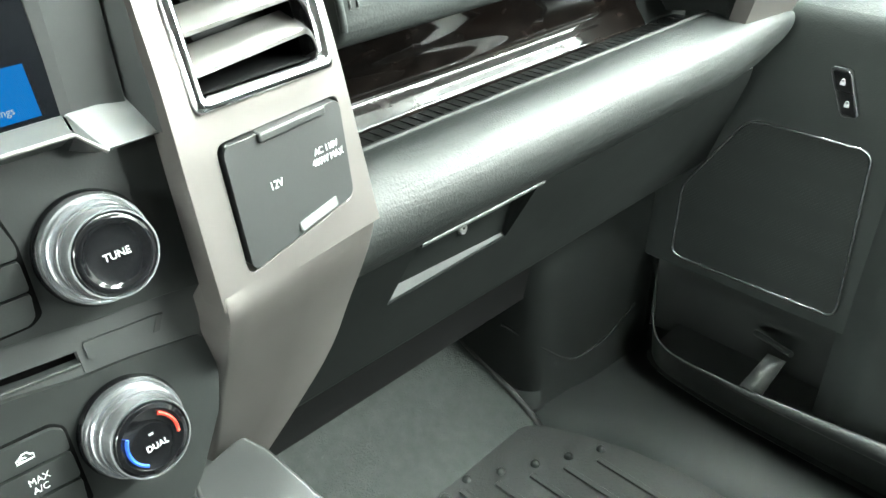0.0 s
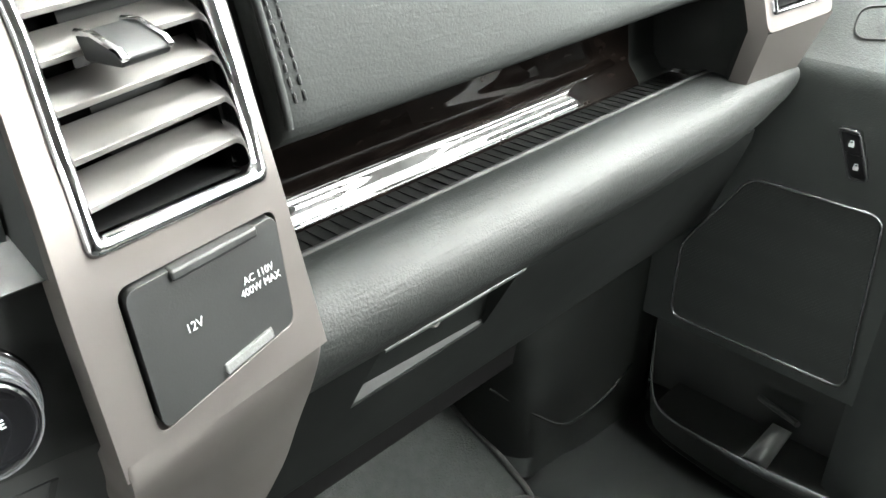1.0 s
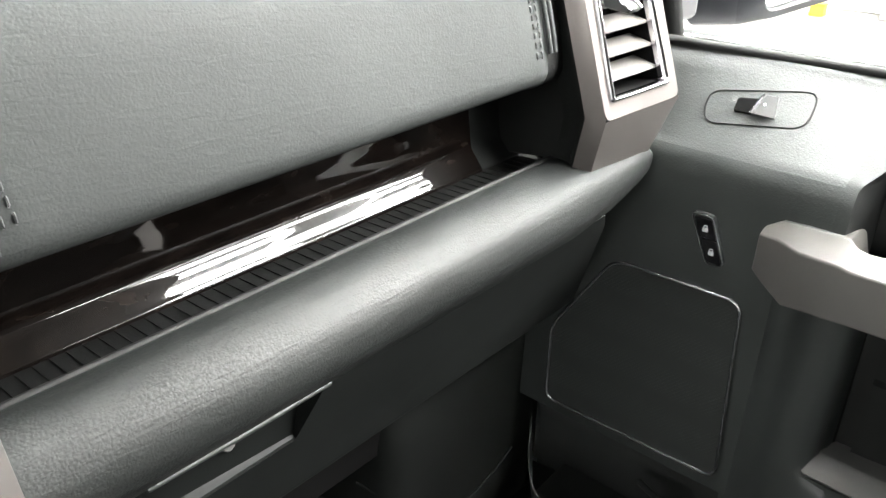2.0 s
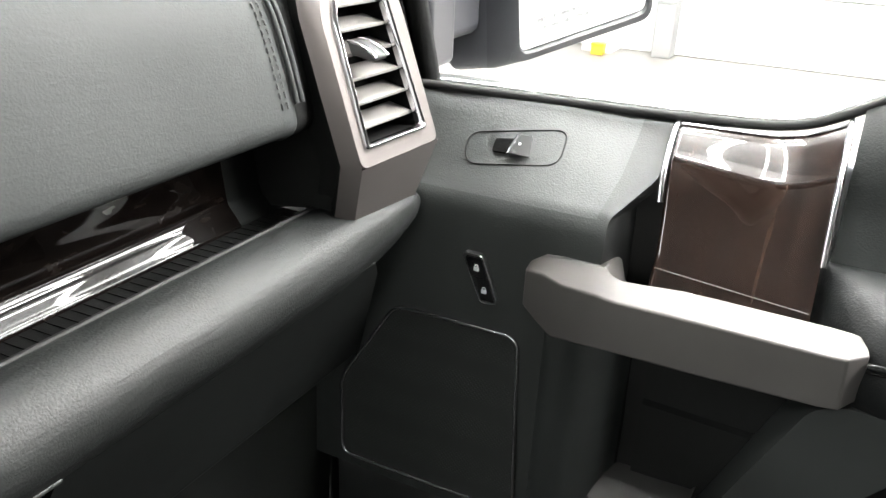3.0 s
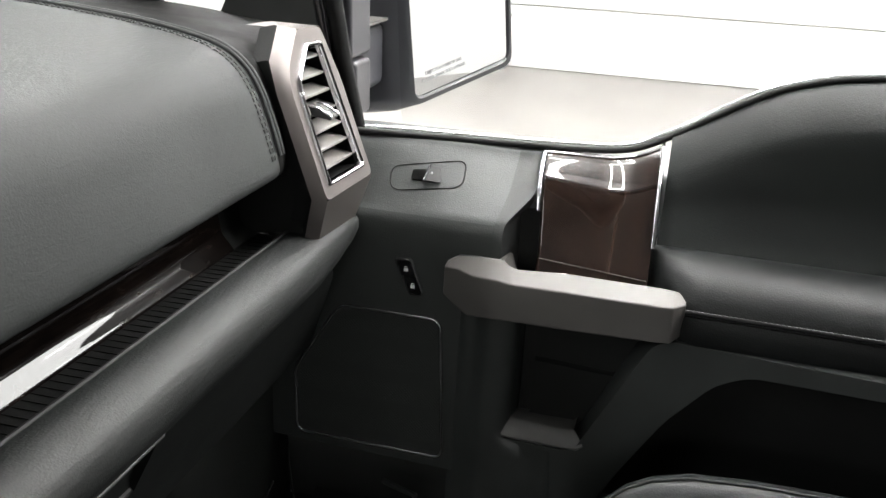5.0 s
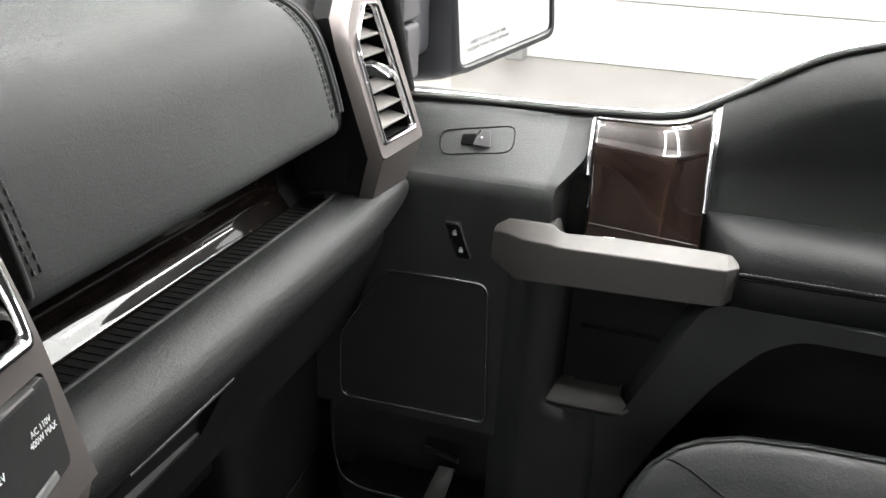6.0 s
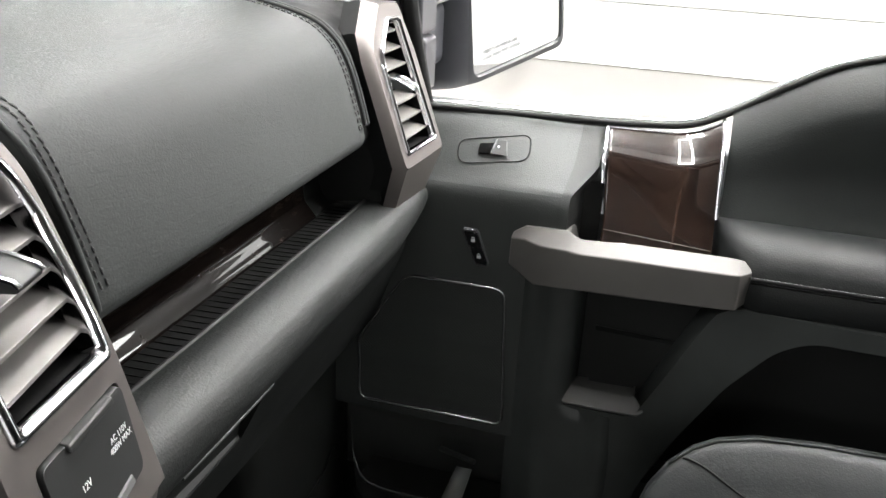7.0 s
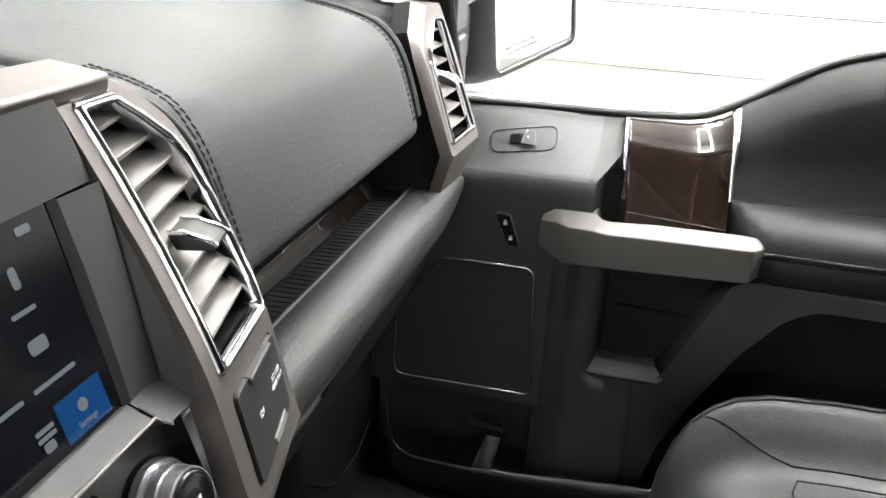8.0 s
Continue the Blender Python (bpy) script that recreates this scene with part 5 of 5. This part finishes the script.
def switches():
    # lock switch
    L = lambda y, z, d=0.0: Vector((0.811 + d, y, z))
    plate("lock_bezel", rounded([L(0.196, 0.468, -0.003), L(0.1775, 0.468, -0.003), L(0.1615, 0.427, -0.003), L(0.1765, 0.425, -0.003)], 0.004), (0.006, 0, 0), SATIN, door, "dark lock switch surround", bevel=0.001)
    tube("lock_edge", rounded([L(0.196, 0.468, -0.0036), L(0.1775, 0.468, -0.0036), L(0.1615, 0.427, -0.0036), L(0.1765, 0.425, -0.0036)], 0.004), 0.0009, CHROME, door, "thin chrome edge", closed=True, n=6)
    for z1, z0 in ((0.465, 0.449), (0.447, 0.4285)):
        def ed(z, a):
            s = (0.468 - z) / 0.042
            return (0.1935 - 0.0195 * s) if a else (0.1785 - 0.016 * s)
        plate("lock_button", rounded([L(ed(z1, 1) + 0.0006, z1 + 0.001, -0.0055), L(ed(z1, 0) - 0.0002, z1 + 0.001, -0.0055), L(ed(z0, 0) - 0.0002, z0 - 0.0005, -0.0055), L(ed(z0, 1) + 0.0006, z0 - 0.0005, -0.0055)], 0.002), (0.004, 0, 0), GLOSS, door, bevel=0.0008)
        yc, zc = (ed((z0 + z1) / 2, 1) + ed((z0 + z1) / 2, 0)) / 2, (z0 + z1) / 2
        box("lock_mark", (0.8048, yc - 0.0022, zc - 0.0025), (0.8054, yc + 0.0022, zc + 0.0008), PRINT, door)
        tube("lock_mark", [(0.805, yc - 0.0013, zc + 0.0008), (0.805, yc - 0.0011, zc + 0.003), (0.805, yc + 0.0011, zc + 0.003), (0.805, yc + 0.0013, zc + 0.0016)], 0.0004, PRINT, door, n=5)


def window_switch():
    def W(y, z, d=0.0):
        return Vector((front_x(y, z) - 0.7 * d, y, z + 0.7 * d))
    cy, cz = 0.1750, 0.5502
    out = rounded([W(cy + 0.041, cz + 0.0080), W(cy - 0.038, cz + 0.0145), W(cy - 0.0405, cz - 0.0085), W(cy + 0.037, cz - 0.0155)], 0.013, 6)
    fixed = [W(p.y, p.z, 0.0006) for p in out]
    tube("switch_groove", fixed, 0.0007, KICK, door, "dark groove round the window switch", closed=True, n=6)
    w = [W(cy + 0.0165, cz + 0.0045, 0.0022), W(cy - 0.012, cz + 0.0058, 0.0022), W(cy - 0.013, cz - 0.0052, 0.0022), W(cy + 0.0165, cz - 0.0046, 0.0022)]
    plate("switch_well", rounded(w, 0.002), (0.003, 0, -0.003), DUCT, door)
    r = [W(cy + 0.001, cz - 0.0066, 0.0026), W(cy - 0.0025, cz + 0.0066, 0.0026), W(cy - 0.0125, cz + 0.0070, 0.0026), W(cy - 0.0165, cz - 0.0066, 0.0026)]
    up = Vector((-0.0030, 0, 0.0030))
    top = [r[0] + up, r[1] + up, r[2] + up * 0.5, r[3] + up * 0.1]
    mesh("switch_rocker", [*r, *top], [(0, 1, 5, 4), (1, 2, 6, 5), (2, 3, 7, 6), (3, 0, 4, 7), (4, 5, 6, 7)], SATIN, door, "window rocker switch", bevel=0.0012)
    tube("rocker_edge", [top[0], top[0].lerp(top[1], 0.5) + up * 0.1, top[1]], 0.0014, CHROME, door, n=6)
    m = axes((top[0] + top[1] + top[2] + top[3]) / 4 + Vector((-0.0006, 0.002, 0.0008)), (0, -1, 0), Vector((0.7, 0, 0.7)))
    lathe("rocker_mark", [(0.0012, 0), (0.0012, 0.0004), (0.0002, 0.0004)], m, PRINT, door, n=10)


window_switch()
front_panel()
lower_panel()
door_bin()
wood_panel()
pull()
rear_pad()
belt()
speaker()
switches()


# ---------------------------------------------------------------- outside mirror
def side_mirror():
    s = thing("side_mirror", (1.03, 0.30, 0.58), "dark grey outside mirror on the passenger door", "mirror")
    bl, br = Vector((1.037, 0.251, 0.593)), Vector((1.192, 0.165, 0.628))
    tl, tr = Vector((1.030, 0.272, 0.83)), Vector((1.190, 0.184, 0.83))
    g = [bl, br, tr, tl]
    n = (br - bl).cross(tl - bl).normalized()
    n = n if n.y < 0 else -n
    c = sum(g, Vector()) / 4
    side = (bl - br).normalized()

    def ring(d, grow, left):
        out = []
        for k, p in enumerate(g):
            q = c + (p - c) + (p - c).normalized() * grow + n * d
            if k in (0, 3):
                q += side * left
            out.append(q)
        return rounded(out, 0.018)
    loft("shell", [ring(0.003, 0.002, 0), ring(0.007, 0.006, 0.0), ring(0.006, 0.014, 0.002), ring(-0.012, 0.018, 0.022), ring(-0.045, 0.018, 0.045), ring(-0.09, 0.0, 0.05), ring(-0.12, -0.06, 0.02)], MIRROR_SHELL, s, "dark grey plastic shell", closed=True, caps=True, smooth=40)
    plate("mirror_glass", rounded([p + n * 0.004 for p in g], 0.010), n * -0.002, MIRROR, s, "mirror glass")
    xw, up = (br - bl), (tl - bl)
    foot = thing("mirror_foot", (0.92, 0.30, 0.60), "", "")
    put(foot, s)
    box("foot_lower", (0.876, 0.268, 0.598), (0.925, 0.34, 0.662), MIRROR_SHELL, foot, bevel=0.006)
    box("foot_upper", (0.872, 0.272, 0.664), (0.935, 0.34, 0.80), MIRROR_SHELL, foot, bevel=0.006)
    box("foot_arm", (0.925, 0.285, 0.61), (1.02, 0.34, 0.69), MIRROR_SHELL, foot, bevel=0.012)
    box("foot_rim", (0.925, 0.278, 0.692), (1.01, 0.34, 0.695), PULL, foot)
    at = bl.lerp(br, 0.30) + n * 0.0045
    writing("print", "OBJECTS IN MIRROR ARE", axes(at + up * 0.105, xw, up), 0.0062, MARKING, s)
    writing("print", "CLOSER THAN THEY APPEAR", axes(at + up * 0.070, xw, up), 0.0062, MARKING, s)


side_mirror()


# ---------------------------------------------------------------- passenger seat, console, mat
def seat():
    s = thing("passenger_seat", (0.47, -0.35, 0.03), "black leather front passenger seat", "seat")
    rows = [(-0.020, 0.120, 0.155), (-0.025, 0.145, 0.115), (-0.033, 0.170, 0.080), (-0.045, 0.192, 0.053), (-0.061, 0.208, 0.033), (-0.082, 0.221, 0.018), (-0.105, 0.230, 0.009), (-0.14, 0.238, 0.003), (-0.20, 0.243, 0), (-0.30, 0.247, 0), (-0.45, 0.25, 0.0), (-0.56, 0.245, 0.0)]
    secs = []
    for y, w, drop in rows:
        x0 = 0.478
        half = [(w * 0.45, 0.303), (w * 0.62, 0.310), (w * 0.78, 0.337), (w * 0.88, 0.349), (w - 0.006, 0.336), (w + 0.006, 0.29), (w + 0.008, 0.23), (w, 0.14)]
        prof = [(-x, z) for x, z in reversed(half)] + [(0, 0.300)] + half
        secs.append(catmull([(x0 + x, y, max(z - drop, 0.14)) for x, z in prof], 5))
    loft("cushion", secs, SEAT, s, "black leather seat cushion", caps=True, smooth=60)
    lift = Vector((0, 0, 0.0006))
    for j in (20, 60):
        tube("piping", [r[j] + lift for r in secs[4:]], 0.0018, SEAT, s, "piped seam along the seat edge", n=8)
    def on(u, j):
        i = min(int(u), len(secs) - 2)
        a, b = int(j), min(int(j) + 1, 80)
        f = j - a
        return secs[i][a].lerp(secs[i][b], f).lerp(secs[i + 1][a].lerp(secs[i + 1][b], f), u - i) + lift * 0.5
    for mid, out in ((50, 59), (30, 21)):
        tube("seam", [on(4.6 + 4.9 * k / 16, out + (mid - out) * min(1.0, (k / 9) ** 0.8)) for k in range(17)], 0.0011, RUBBER, s, n=6)
    tube("seam", [on(9.6 - 2.2 * k / 8, 47.5) for k in range(9)] + [on(7.3, 47.5 - 15 * k / 8) for k in range(1, 9)] + [on(7.4 + 2.2 * k / 8, 32.5) for k in range(9)], 0.0009, RUBBER, s, n=6)
    box("seat_base", (0.24, -0.52, 0.05), (0.71, -0.10, 0.16), PLASTIC, s, bevel=0.02)
    secs = []
    for z, y, w in ((0.24, -0.56, 0.26), (0.35, -0.56, 0.27), (0.6, -0.62, 0.27), (0.8, -0.67, 0.24), (0.88, -0.69, 0.2)):
        secs.append([Vector((0.475 + w * math.cos(a), y + 0.07 * math.sin(a), z)) for a in [2 * math.pi * k / 24 for k in range(24)]])
    loft("backrest", secs, SEAT, s, closed=True, caps=True, smooth=60)


seat()


def console():
    c = thing("center_console", (0.05, -0.2, 0.03), "dark centre console with a satin side rail", "console")
    secs = []
    for y, z in ((0.31, 0.375), (0.28, 0.368), (0.2, 0.355), (0.0, 0.345), (-0.5, 0.345)):
        secs.append([Vector(p) for p in ((0.225, y, 0.03), (0.226, y, z - 0.03), (0.222, y, z - 0.008), (0.21, y, z), (0.15, y, z), (0.14, y, z - 0.01), (-0.14, y, z - 0.01), (-0.15, y, z), (-0.21, y, z), (-0.225, y, z - 0.03), (-0.225, y, 0.03))])
    loft("body", secs, SATIN, c, caps=True, smooth=35, bevel=0.004)
    plate("side_rail", [(0.170, 0.262, 0.392), (0.2035, 0.262, 0.400), (0.2115, 0.250, 0.392), (0.232, 0.10, 0.345), (0.232, -0.5, 0.345), (0.150, -0.5, 0.352), (0.150, 0.2, 0.372)], (0, 0, -0.03), COVER, c, "satin grey side rail", bevel=0.003)


console()


def mat():
    m = thing("floor_mat", (0.45, 0.1, 0.042), "black ribbed rubber floor mat", "mat")
    plate("mat_sheet", rounded([(0.26, 0.388, 0.048), (0.47, 0.386, 0.048), (0.612, 0.368, 0.048), (0.660, 0.268, 0.048), (0.668, 0.19, 0.048), (0.66, -0.2, 0.048), (0.26, -0.2, 0.048)], 0.02), (0, 0, -0.006), MAT, m, bevel=0.002)
    for k in range(11):
        x = 0.275 + k * 0.034
        box("rib", (x, -0.1, 0.048), (x + 0.008, 0.355 - (0.0 if k < 7 else 0.02 * (k - 6)), 0.0518), MAT, m, bevel=0.0015, seg=1)
        lathe("stud", [(0.0055, 0.0), (0.0045, 0.003), (0.0022, 0.0045), (0.0003, 0.0048)], pose(x + 0.02, 0.362 - (0.0 if k < 7 else 0.02 * (k - 6)), 0.048), KICK, m, n=12)


mat()
